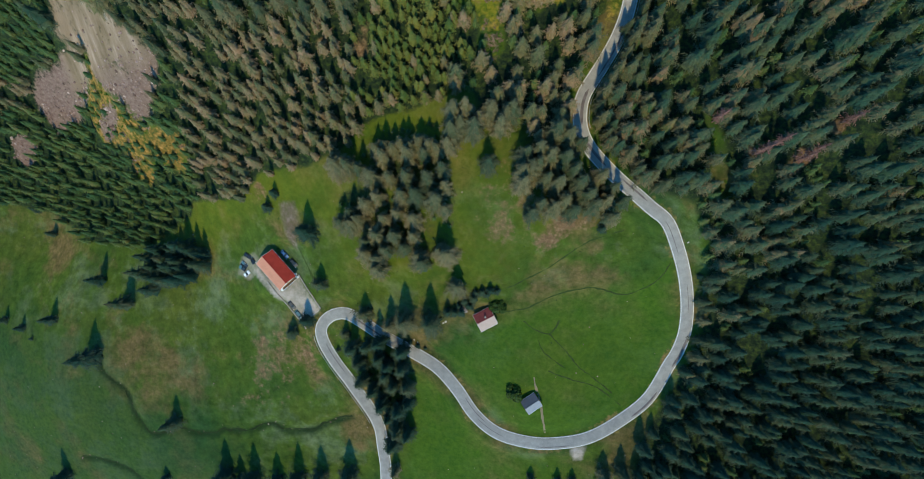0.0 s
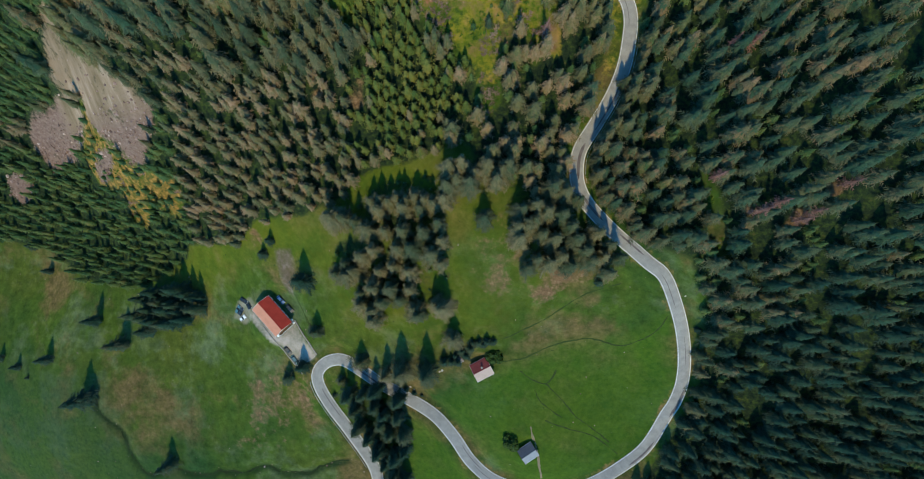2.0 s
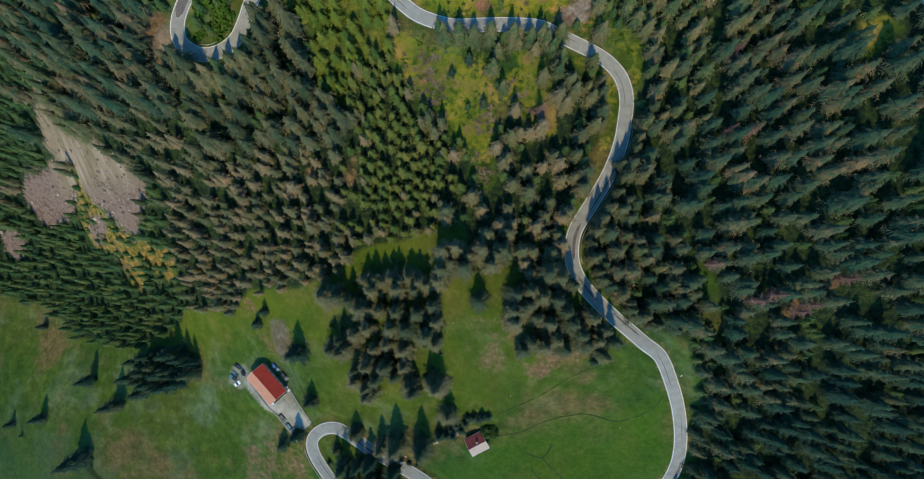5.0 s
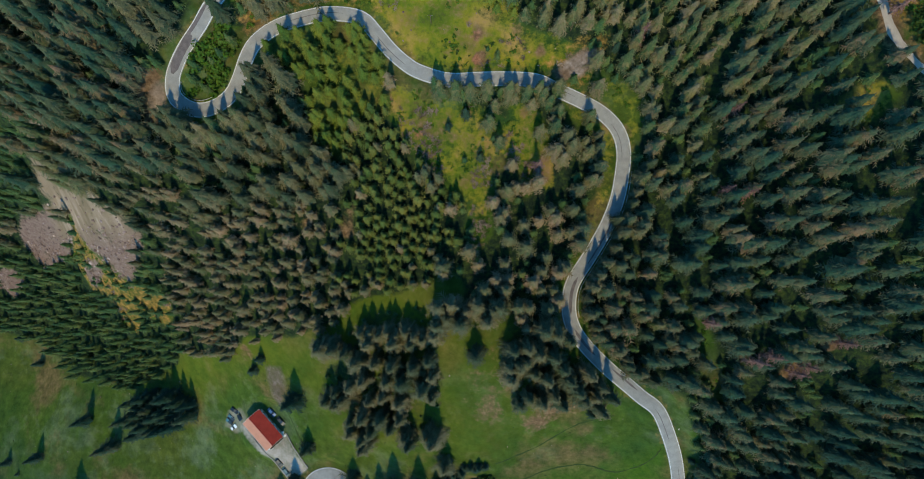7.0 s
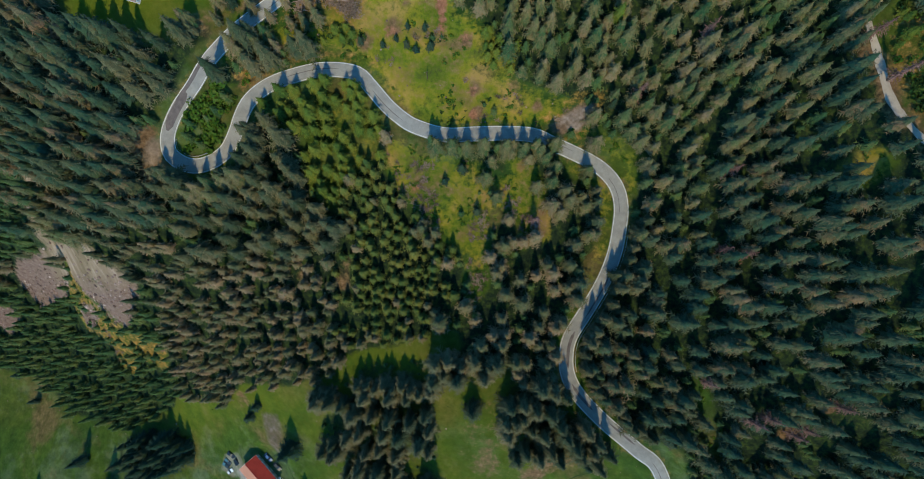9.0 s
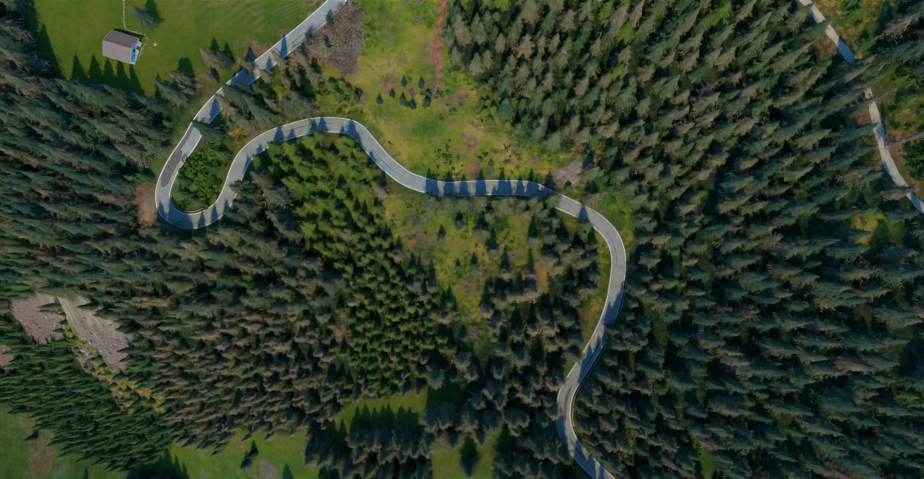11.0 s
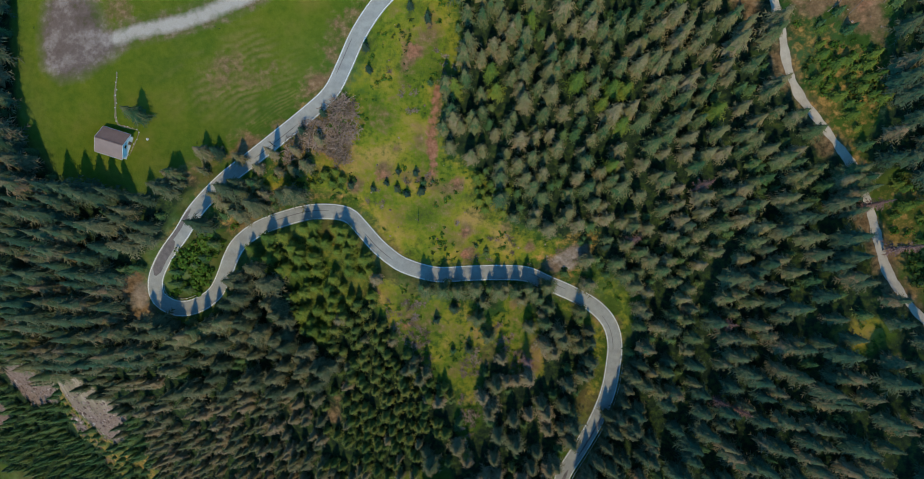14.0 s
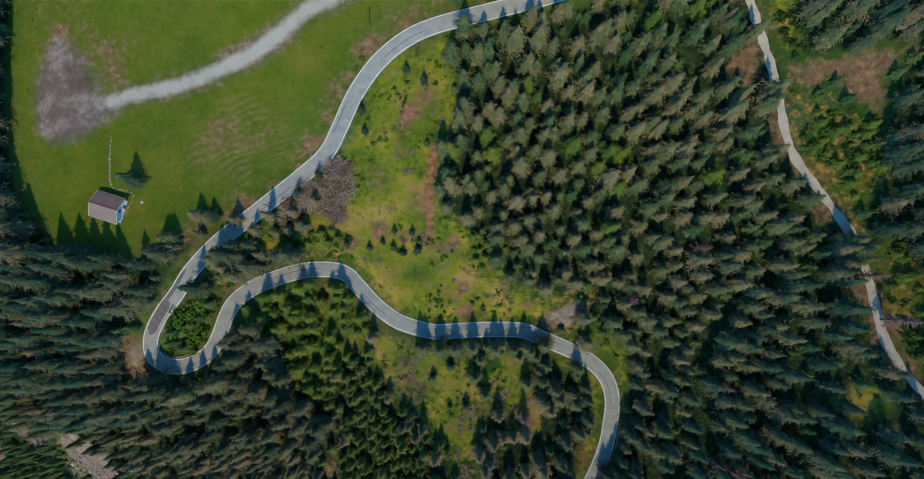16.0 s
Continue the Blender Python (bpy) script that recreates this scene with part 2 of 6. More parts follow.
# the hillside: a tilted plane with broad swells, 9 x 9 of them
PLANE = (84.27, 34.5, 42.31)
SWELLS = [1.8, 2.4, 4.2, 3.6, -2.9, 3.2, 3.7, -0.1, -0.2, 7.2, 9.2, 1.5, 6.1, -4.3, 2.4, -4.2, -6.9, -1.7, -2.6, 7.0, -8.8, 1.5, -0.5, 2.7, -9.4, -6.0, -1.2, 
    -21.9, -12.1, -11.1, 2.0, 4.7, 13.5, 7.4, 9.8, 6.2, -10.3, -5.9, 2.8, 7.8, -4.5, -2.6, -24.6, -2.2, 17.1, 0.3, 8.5, 23.5, 12.4, -9.5, 12.3, 
    -12.2, -7.1, 10.4, 1.2, 8.3, 15.9, 8.7, -1.3, -3.2, -3.7, -9.1, -11.1, 0.4, 2.4, 1.1, 3.6, 9.2, -10.3, -6.5, 0.3, -5.6, 0.1, 0.1, -1.0, 0.2, 3.1, 
    -2.2, -1.0, 2.4, 0.2]
# smaller swells: x, y, height
LOCAL = [(19, -41, 5.5), (-85, 162, 3.3), (-233, 31, -3.0), (-201, 2, 3.1), (-42, 166, -2.7), (7, 56, 2.5), (43, 1, -2.1), (19, -41, 2.0), (-58, 209, 1.5), 
    (-7, 201, -1.6), (-164, 78, 8.0), (-136, 96, 9.0), (-203, 94, -5.5), (-140, 118, 8.0), (-146, 60, 4.0), (-238, 69, 5.0)]
CENTRES = np.array([(x, y) for y in range(-100, 301, 50) for x in range(-250, 151, 50)], float)


def hill(x, y):
    x, y = np.asarray(x, float), np.asarray(y, float)
    z = PLANE[0] + PLANE[1] * np.clip(x, -330, 230) / 100 + PLANE[2] * np.clip(y, -170, 370) / 100
    for (cx, cy), s in zip(CENTRES, SWELLS):
        z = z + s * np.exp(-((x - cx) ** 2 + (y - cy) ** 2) / (2 * 46.0 ** 2))
    for cx, cy, s in LOCAL:
        z = z + s * np.exp(-((x - cx) ** 2 + (y - cy) ** 2) / (2 * 18.0 ** 2))
    return z


def spline(points, step):
    """Evenly spaced samples of a smooth curve through the points."""
    p = np.array(points, float)
    p = np.vstack([2 * p[0] - p[1], p, 2 * p[-1] - p[-2]])
    out = []
    for i in range(1, len(p) - 2):
        a, b, c, d = p[i - 1:i + 3]
        for u in np.linspace(0, 1, 24, endpoint=False):
            out.append(0.5 * (2 * b + (c - a) * u + (2 * a - 5 * b + 4 * c - d) * u * u + (3 * b - a - 3 * c + d) * u ** 3))
    out = np.array(out + [p[-2]])
    for _ in range(10):
        out[1:-1] = 0.25 * out[:-2] + 0.5 * out[1:-1] + 0.25 * out[2:]
    s = np.concatenate([[0], np.cumsum(np.hypot(*np.diff(out, axis=0).T))])
    q = np.arange(0, s[-1], step)
    return np.stack([np.interp(q, s, out[:, 0]), np.interp(q, s, out[:, 1])], 1)


def smooth(z, n):
    k = np.ones(n) / n
    return np.convolve(np.pad(z, n, mode="edge"), k, mode="same")[n:-n]


def side(line):
    """Unit vectors to the right of a sampled line."""
    d = np.gradient(line, axis=0)
    d /= np.hypot(d[:, 0], d[:, 1])[:, None]
    return np.stack([d[:, 1], -d[:, 0]], 1)


road_line = spline(ROAD, 2.0)
road_z = smooth(smooth(hill(road_line[:, 0], road_line[:, 1]), 15), 9)
track_line = spline(TRACK, 2.0)
track_z = smooth(hill(track_line[:, 0], track_line[:, 1]), 9)
dirt_line = spline(DIRTWAY, 2.0)


def nearest(x, y, line):
    """Distance to a sampled line and the index of its nearest sample."""
    d, k = np.full(x.shape, 1e9), np.zeros(x.shape, int)
    for i, (px, py) in enumerate(line):
        e = (x - px) ** 2 + (y - py) ** 2
        m = e < d
        d[m], k[m] = e[m], i
    return np.sqrt(d), k


def inside(x, y, poly):
    """Signed distance in metres to a polygon, positive inside."""
    x, y = np.asarray(x, float), np.asarray(y, float)
    hit, dist = np.zeros(x.shape, bool), np.full(x.shape, 1e9)
    for (ax, ay), (bx, by) in zip(poly, poly[1:] + poly[:1]):
        cross = (ay > y) != (by > y)
        hit ^= cross & (x < (bx - ax) * (y - ay) / (by - ay if by != ay else 1e-9) + ax)
        dx, dy = bx - ax, by - ay
        u = np.clip(((x - ax) * dx + (y - ay) * dy) / (dx * dx + dy * dy + 1e-9), 0, 1)
        dist = np.minimum(dist, np.hypot(x - ax - u * dx, y - ay - u * dy))
    return np.where(hit, dist, -dist)


def ease(a, b, v):
    u = np.clip((v - a) / (b - a), 0, 1)
    return u * u * (3 - 2 * u)


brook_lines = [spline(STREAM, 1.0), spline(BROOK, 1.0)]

# level pads under the houses: x, y, radius
PADS = [(-89.83, 8.02, 9.7), (1.13, -12.53, 4.7), (20.3, -47.51, 4.2), (-105.15, 181.74, 5.6)]


def ground(x, y):
    """Height of the finished ground, with the benches of road and track."""
    x, y = np.asarray(x, float), np.asarray(y, float)
    z = hill(x, y)
    for px, py, r in PADS:
        pz = float(hill(px, py))
        z = z + (pz - z) * ease(r * 1.7, r * 0.9, np.hypot(x - px, y - py)) * 0.85
    near = (x > -300) & (x < 200) & (y > -130) & (y < 310)
    if near.any():
        zn = z[near]
        for line in brook_lines:
            d, k = nearest(x[near], y[near], line)
            zn = zn - (1.5 + 0.7 * np.sin(k * 0.35)) * np.exp(-(d / 1.9) ** 2)
        for line, lz, far, close, sink in ((track_line, track_z, 5.0, 2.2, 0.0), (road_line, road_z, 8.5, 4.0, 0.15)):
            d, k = nearest(x[near], y[near], line)
            tx, ty, tz = np.gradient(line[:, 0])[k], np.gradient(line[:, 1])[k], np.gradient(lz)[k]
            along = ((x[near] - line[k, 0]) * tx + (y[near] - line[k, 1]) * ty) / (tx * tx + ty * ty)
            zn = zn + (lz[k] + np.clip(along, -1, 1) * tz - sink - zn) * ease(far, close, d)
        z[near] = zn
    return z


# ---- materials ----
def material(name, rough=0.9, spec=0.2):
    m = bpy.data.materials.new(name)
    m.use_nodes = True
    n, l = m.node_tree.nodes, m.node_tree.links
    b = n["Principled BSDF"]
    b.inputs["Roughness"].default_value = rough
    b.inputs["Specular IOR Level"].default_value = spec
    if "Diffuse Roughness" in b.inputs:
        b.inputs["Diffuse Roughness"].default_value = 1.0 if rough > 0.55 else 0.0
    return m, n, l, b


def noise_node(n, l, scale, detail=6.0, rough=0.6, coord=None):
    t = n.new("ShaderNodeTexNoise")
    t.inputs["Scale"].default_value, t.inputs["Detail"].default_value, t.inputs["Roughness"].default_value = scale, detail, rough
    if coord:
        l.new(coord, t.inputs["Vector"])
    return t.outputs["Fac"]


def ramp(n, l, fac, stops):
    r = n.new("ShaderNodeValToRGB")
    e = r.color_ramp.elements
    while len(e) < len(stops):
        e.new(0.5)
    for el, (p, c) in zip(e, stops):
        el.position, el.color = p, (*c, 1) if len(c) == 3 else c
    l.new(fac, r.inputs[0])
    return r.outputs[0]


def mixed(n, l, fac, a, b, mode="MIX"):
    x = n.new("ShaderNodeMix")
    x.data_type, x.blend_type = "RGBA", mode
    for s, v in ((x.inputs[0], fac), (x.inputs[6], a), (x.inputs[7], b)):
        if isinstance(v, (int, float)):
            s.default_value = v
        elif isinstance(v, tuple):
            s.default_value = (*v, 1)
        else:
            l.new(v, s)
    return x.outputs[2]


def maths(n, l, op, a, b=0.5, clamp=False):
    x = n.new("ShaderNodeMath")
    x.operation, x.use_clamp = op, clamp
    for s, v in zip(x.inputs, (a, b)):
        if isinstance(v, (int, float)):
            s.default_value = v
        else:
            l.new(v, s)
    return x.outputs[0]


def place(n):
    return n.new("ShaderNodeNewGeometry").outputs["Position"]


def bumped(n, l, b, height, strength, dist):
    x = n.new("ShaderNodeBump")
    x.inputs["Strength"].default_value, x.inputs["Distance"].default_value = strength, dist
    l.new(height, x.inputs["Height"])
    l.new(x.outputs[0], b.inputs["Normal"])


def plain(name, colour, rough=0.8, spec=0.3, metal=0.0, wear=0.25, scale=1.5):
    """A painted or solid surface with stains and fine grain."""
    m, n, l, b = material(name, rough, spec)
    b.inputs["Metallic"].default_value = metal
    p = place(n)
    big, fine = noise_node(n, l, scale * 0.3, coord=p), noise_node(n, l, scale * 4, coord=p)
    dark = tuple(c * (1 - wear) for c in colour)
    light = tuple(min(1, c * (1 + wear * 0.6)) for c in colour)
    c = ramp(n, l, big, [(0.3, dark), (0.7, light)])
    c = mixed(n, l, 0.35, c, ramp(n, l, fine, [(0.3, dark), (0.7, light)]))
    l.new(c, b.inputs["Base Color"])
    bumped(n, l, b, fine, 0.3, 0.02)
    return m


def attr(n, name):
    a = n.new("ShaderNodeAttribute")
    a.attribute_name = name
    return a.outputs["Fac"]


# bare brown patches among the trees: x, y, radius
BARE = [(90.4, 46.2, 4.0), (105.1, 43.6, 5.0), (103.2, 39.5, 4.0), (112.9, 52.2, 4.0), (-45.1, 99.4, 6.0), (-46.5, 91.8, 6.0), (-46.4, 95.5, 6.0), 
    (-62.4, 93.0, 5.0), (82.9, 222.1, 6.0), (-95.8, 41.6, 6.0), (-139.3, 57.7, 4.0), (-15.1, 211.9, 5.0), (-17.6, 207.8, 4.0), (-24.8, 176.9, 5.0), 
    (2.4, 157.4, 3.5), (2.8, 149.5, 3.5), (16.0, 158.4, 4.0), (-0.1, 172.0, 3.0), (-20.4, 183.8, 3.0), (-35.2, 171.9, 5.0), (24.6, 152.4, 4.0)]


RUST = [(-15.1, 212.7, 5.6), (-26.1, 175.2, 4.4), (-1.3, 173.5, 4.3), (9.5, 168.4, 4.3), (1.8, 156.6, 3.2), (1.8, 149.1, 2.9), (14.6, 161.6, 3.6), (-0.1, 131.6, 4.6), (-19.2, 124.4, 3.8), (8.9, 111.7, 4.2), (-29.5, 136.1, 3.8), (-52.1, 120.8, 4.2), (-46.8, 100.1, 4.4)]


def ground_material():
    m, n, l, b = material("ground", 0.9, 0.08)
    p = place(n)
    wide, mid, fine, tiny = (noise_node(n, l, s, d, r, p) for s, d, r in ((0.018, 4, 0.55), (0.09, 6, 0.6), (0.55, 6, 0.65), (2.6, 3, 0.6)))
    grass = ramp(n, l, wide, [(0.32, (0.034, 0.088, 0.0164)), (0.5, (0.068, 0.112, 0.0128)), (0.68, (0.13, 0.122, 0.0212))])
    grass = mixed(n, l, 0.45, grass, ramp(n, l, mid, [(0.3, (0.03, 0.084, 0.0152)), (0.55, (0.07, 0.11, 0.0152)), (0.75, (0.17, 0.12, 0.0404))]))
    grass = mixed(n, l, 0.4, grass, ramp(n, l, fine, [(0.3, (0.024, 0.066, 0.008)), (0.7, (0.075, 0.125, 0.0212))]))
    pale = ramp(n, l, noise_node(n, l, 0.045, 7, 0.7, p), [(0.5, (0, 0, 0)), (0.68, (0.8, 0.8, 0.8))])
    grass = mixed(n, l, pale, grass, (0.12, 0.17, 0.085))
    tired = ramp(n, l, noise_node(n, l, 0.028, 5, 0.62, p), [(0.51, (0, 0, 0)), (0.63, (0.85, 0.85, 0.85))])
    grass = mixed(n, l, tired, grass, ramp(n, l, fine, [(0.3, (0.095, 0.08, 0.0236)), (0.7, (0.2, 0.135, 0.062))]))
    lush = ramp(n, l, noise_node(n, l, 0.021, 6, 0.6, p), [(0.3, (0.85, 0.85, 0.85)), (0.5, (0, 0, 0))])
    grass = mixed(n, l, lush, grass, (0.016, 0.06, 0.0164))
    mottle = ramp(n, l, noise_node(n, l, 0.22, 5, 0.7, p), [(0.3, (0.55, 0.6, 0.6)), (0.7, (1.45, 1.35, 1.4))])
    grass = mixed(n, l, 0.95, grass, mottle, "MULTIPLY")
    grass = mixed(n, l, maths(n, l, "MULTIPLY", attr(n, "mown"), maths(n, l, "MULTIPLY", mid, 1.9), True), grass, ramp(n, l, fine, [(0.3, (0.03, 0.092, 0.008)), (0.7, (0.075, 0.145, 0.012))]))
    grass = mixed(n, l, maths(n, l, "MULTIPLY", attr(n, "damp"), maths(n, l, "MULTIPLY", mid, 1.9), True), grass, ramp(n, l, fine, [(0.3, (0.016, 0.05, 0.0188)), (0.7, (0.042, 0.088, 0.0284))]))
    olive = ramp(n, l, mid, [(0.3, (0.07, 0.115, 0.008)), (0.5, (0.125, 0.15, 0.01)), (0.7, (0.22, 0.17, 0.03))])
    olive = mixed(n, l, 0.35, olive, ramp(n, l, fine, [(0.3, (0.06, 0.11, 0.007)), (0.7, (0.19, 0.18, 0.02))]))
    grass = mixed(n, l, maths(n, l, "MULTIPLY", attr(n, "olive"), maths(n, l, "MULTIPLY", wide, 2.1), True), grass, olive)
    jitter = maths(n, l, "MULTIPLY", maths(n, l, "SUBTRACT", maths(n, l, "ADD", mid, fine), 1.0), 1.4)

    drift = maths(n, l, "MULTIPLY", maths(n, l, "SUBTRACT", maths(n, l, "ADD", maths(n, l, "MULTIPLY", mid, 1.5), maths(n, l, "MULTIPLY", fine, 0.5)), 1.0), 1.3)

    def mask(name, jitter=jitter):
        a = attr(n, name)
        v = maths(n, l, "ADD", a, maths(n, l, "MULTIPLY", jitter, maths(n, l, "MULTIPLY", a, 3.0, True)))
        return maths(n, l, "MULTIPLY", maths(n, l, "SUBTRACT", v, 0.32), 2.8, True)
    # shade of the brook gullies, painted into the grass as a dark strip
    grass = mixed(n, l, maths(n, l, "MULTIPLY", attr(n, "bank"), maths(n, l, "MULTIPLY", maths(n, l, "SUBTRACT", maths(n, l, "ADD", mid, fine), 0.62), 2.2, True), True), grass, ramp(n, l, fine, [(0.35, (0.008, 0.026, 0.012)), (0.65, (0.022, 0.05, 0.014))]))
    # forest floor litter, its dark teal tones holding the shade between the trees
    shaded_litter = ramp(n, l, fine, [(0.34, (0.007, 0.018, 0.012)), (0.48, (0.02, 0.036, 0.018)), (0.6, (0.04, 0.07, 0.018)), (0.74, (0.1, 0.075, 0.036))])
    c = mixed(n, l, mask("wood"), grass, shaded_litter)
    bright = ramp(n, l, fine, [(0.3, (0.075, 0.13, 0.01)), (0.5, (0.25, 0.215, 0.014)), (0.72, (0.5, 0.3, 0.08))])
    bright = mixed(n, l, 0.4, bright, ramp(n, l, mid, [(0.38, (0.045, 0.125, 0.012)), (0.52, (0.16, 0.17, 0.014)), (0.65, (0.38, 0.225, 0.055))]))
    patch = noise_node(n, l, 0.075, 5, 0.6, p)
    bright = mixed(n, l, 0.6, bright, ramp(n, l, patch, [(0.36, (0.03, 0.1, 0.012)), (0.47, (0.1, 0.17, 0.013)), (0.56, (0.24, 0.225, 0.022)), (0.66, (0.46, 0.27, 0.1))]))
    c = mixed(n, l, mask("yellow"), c, bright)
    soil = ramp(n, l, fine, [(0.3, (0.1, 0.06, 0.03)), (0.55, (0.21, 0.13, 0.068)), (0.75, (0.34, 0.22, 0.13))])
    c = mixed(n, l, mask("dry", drift), c, soil)
    c = mixed(n, l, mask("red"), c, ramp(n, l, fine, [(0.3, (0.16, 0.06, 0.03)), (0.7, (0.42, 0.2, 0.12))]))
    sep = n.new("ShaderNodeSeparateXYZ")
    l.new(p, sep.inputs[0])
    c = mixed(n, l, mask("heath"), c, ramp(n, l, fine, [(0.32, (0.036, 0.058, 0.014)), (0.5, (0.19, 0.125, 0.028)), (0.68, (0.44, 0.245, 0.08))]))
    step = maths(n, l, "SINE", maths(n, l, "ADD", maths(n, l, "MULTIPLY", sep.outputs[2], 7.0), maths(n, l, "MULTIPLY", mid, 19.0)))
    step = maths(n, l, "MULTIPLY", maths(n, l, "ADD", maths(n, l, "MULTIPLY", step, 0.16), 0.2), maths(n, l, "MULTIPLY", attr(n, "terrace"), ramp(n, l, noise_node(n, l, 0.1, 4, 0.6, p), [(0.42, (0.1, 0.1, 0.1)), (0.6, (1.5, 1.5, 1.5))])))
    c = mixed(n, l, maths(n, l, "MULTIPLY", step, maths(n, l, "MULTIPLY", fine, 1.5), True), c, (0.34, 0.21, 0.1))
    rubble = ramp(n, l, mixed(n, l, 0.5, fine, tiny), [(0.3, (0.075, 0.046, 0.036)), (0.5, (0.19, 0.125, 0.1)), (0.7, (0.33, 0.245, 0.2))])
    wash = n.new("ShaderNodeMapping")
    wash.inputs["Rotation"].default_value, wash.inputs["Scale"].default_value = (0, 0, radians(-16)), (0.22, 0.035, 0.035)
    l.new(p, wash.inputs[0])
    streak = noise_node(n, l, 1.0, 5, 0.6, wash.outputs[0])
    gully = ramp(n, l, streak, [(0.34, (0.13, 0.1, 0.045)), (0.46, (0.23, 0.165, 0.1)), (0.56, (0.31, 0.225, 0.15)), (0.68, (0.5, 0.39, 0.3))])
    gully = mixed(n, l, 0.4, gully, ramp(n, l, mixed(n, l, 0.5, mid, tiny), [(0.3, (0.11, 0.085, 0.05)), (0.7, (0.3, 0.22, 0.16))]))
    stone = mixed(n, l, maths(n, l, "ADD", attr(n, "rubble"), maths(n, l, "MULTIPLY", jitter, 0.6), True), gully, rubble)
    c = mixed(n, l, mask("rock"), c, stone)
    worn = maths(n, l, "ADD", attr(n, "earth"), maths(n, l, "MULTIPLY", jitter, maths(n, l, "MULTIPLY", attr(n, "earth"), 0.8, True)))
    c = mixed(n, l, maths(n, l, "MULTIPLY", maths(n, l, "SUBTRACT", worn, 0.15), 1.9, True), c, ramp(n, l, mixed(n, l, 0.3, mid, fine), [(0.36, (0.1, 0.07, 0.056)), (0.5, (0.17, 0.125, 0.108)), (0.6, (0.3, 0.245, 0.22)), (0.7, (0.48, 0.42, 0.38))]))
    gravel = ramp(n, l, mixed(n, l, 0.5, mid, tiny), [(0.25, (0.36, 0.305, 0.26)), (0.75, (0.5, 0.44, 0.39))])
    soft_edge = maths(n, l, "ADD", attr(n, "gravel"), maths(n, l, "MULTIPLY", jitter, maths(n, l, "MULTIPLY", attr(n, "gravel"), 0.9, True)))
    c = mixed(n, l, maths(n, l, "MULTIPLY", maths(n, l, "SUBTRACT", soft_edge, 0.12), 1.7, True), c, gravel)
    l.new(c, b.inputs["Base Color"])
    bumped(n, l, b, mixed(n, l, 0.5, fine, tiny), 0.9, 0.35)
    return m


def foliage_material(name, stops, island=0.35, tips=(0.2, 0.16, 0.1), tip_share=0.0):
    """Needles or leaves: a tone of its own for each tree and each spray within it, paler towards the tips."""
    m, n, l, b = material(name, 0.65, 0.15)
    g = n.new("ShaderNodeNewGeometry")
    o = n.new("ShaderNodeObjectInfo")
    tree = maths(n, l, "FRACT", maths(n, l, "ADD", attr(n, "tone"), o.outputs["Random"]))
    spray = g.outputs["Random Per Island"]
    f = maths(n, l, "ADD", maths(n, l, "MULTIPLY", tree, 1 - island), maths(n, l, "MULTIPLY", spray, island))
    c = ramp(n, l, f, stops)
    c = mixed(n, l, 0.6, c, ramp(n, l, noise_node(n, l, 1.8, 3, 0.6, g.outputs["Position"]), [(0.3, (0.3, 0.3, 0.3)), (0.7, (1.6, 1.6, 1.6))]), "MULTIPLY")
    if tip_share:
        old = maths(n, l, "MULTIPLY", maths(n, l, "ADD", tree, 0.25), tip_share, True)
        c = mixed(n, l, maths(n, l, "MULTIPLY", attr(n, "tip"), old), c, tips)
    l.new(c, b.inputs["Base Color"])
    return m


M_GROUND = ground_material()
M_NEEDLE = foliage_material("spruce_needles", [(0.0, (0.03585, 0.07095, 0.03879)), (0.35, (0.07917, 0.107, 0.04747)), (0.7, (0.1585, 0.1375, 0.06681)), (1.0, (0.2735, 0.1826, 0.1134))], 0.55, (0.3907, 0.2687, 0.1723), 0.55)
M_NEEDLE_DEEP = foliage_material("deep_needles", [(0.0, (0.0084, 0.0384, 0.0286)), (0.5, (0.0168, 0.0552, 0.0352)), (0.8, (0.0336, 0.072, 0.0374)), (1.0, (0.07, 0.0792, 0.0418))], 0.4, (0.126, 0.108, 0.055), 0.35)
M_NEEDLE_YOUNG = foliage_material("young_needles", [(0.0, (0.03049, 0.0778, 0.02223)), (0.5, (0.07036, 0.1167, 0.02668)), (1.0, (0.1524, 0.1612, 0.04001))], 0.55, (0.2345, 0.2111, 0.05557), 0.6)
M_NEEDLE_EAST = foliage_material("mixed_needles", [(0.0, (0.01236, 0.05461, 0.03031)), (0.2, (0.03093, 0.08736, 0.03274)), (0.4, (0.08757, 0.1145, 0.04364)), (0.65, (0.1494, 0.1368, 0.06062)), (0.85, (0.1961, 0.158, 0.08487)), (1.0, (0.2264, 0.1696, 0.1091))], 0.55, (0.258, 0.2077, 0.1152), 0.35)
M_NEEDLE_OLD = foliage_material("old_needles", [(0.0, (0.01718, 0.04792, 0.0276)), (0.4, (0.0365, 0.06534, 0.03312)), (0.8, (0.09126, 0.09583, 0.046)), (1.0, (0.1288, 0.1176, 0.06256))], 0.6, (0.2684, 0.2178, 0.115), 0.62)
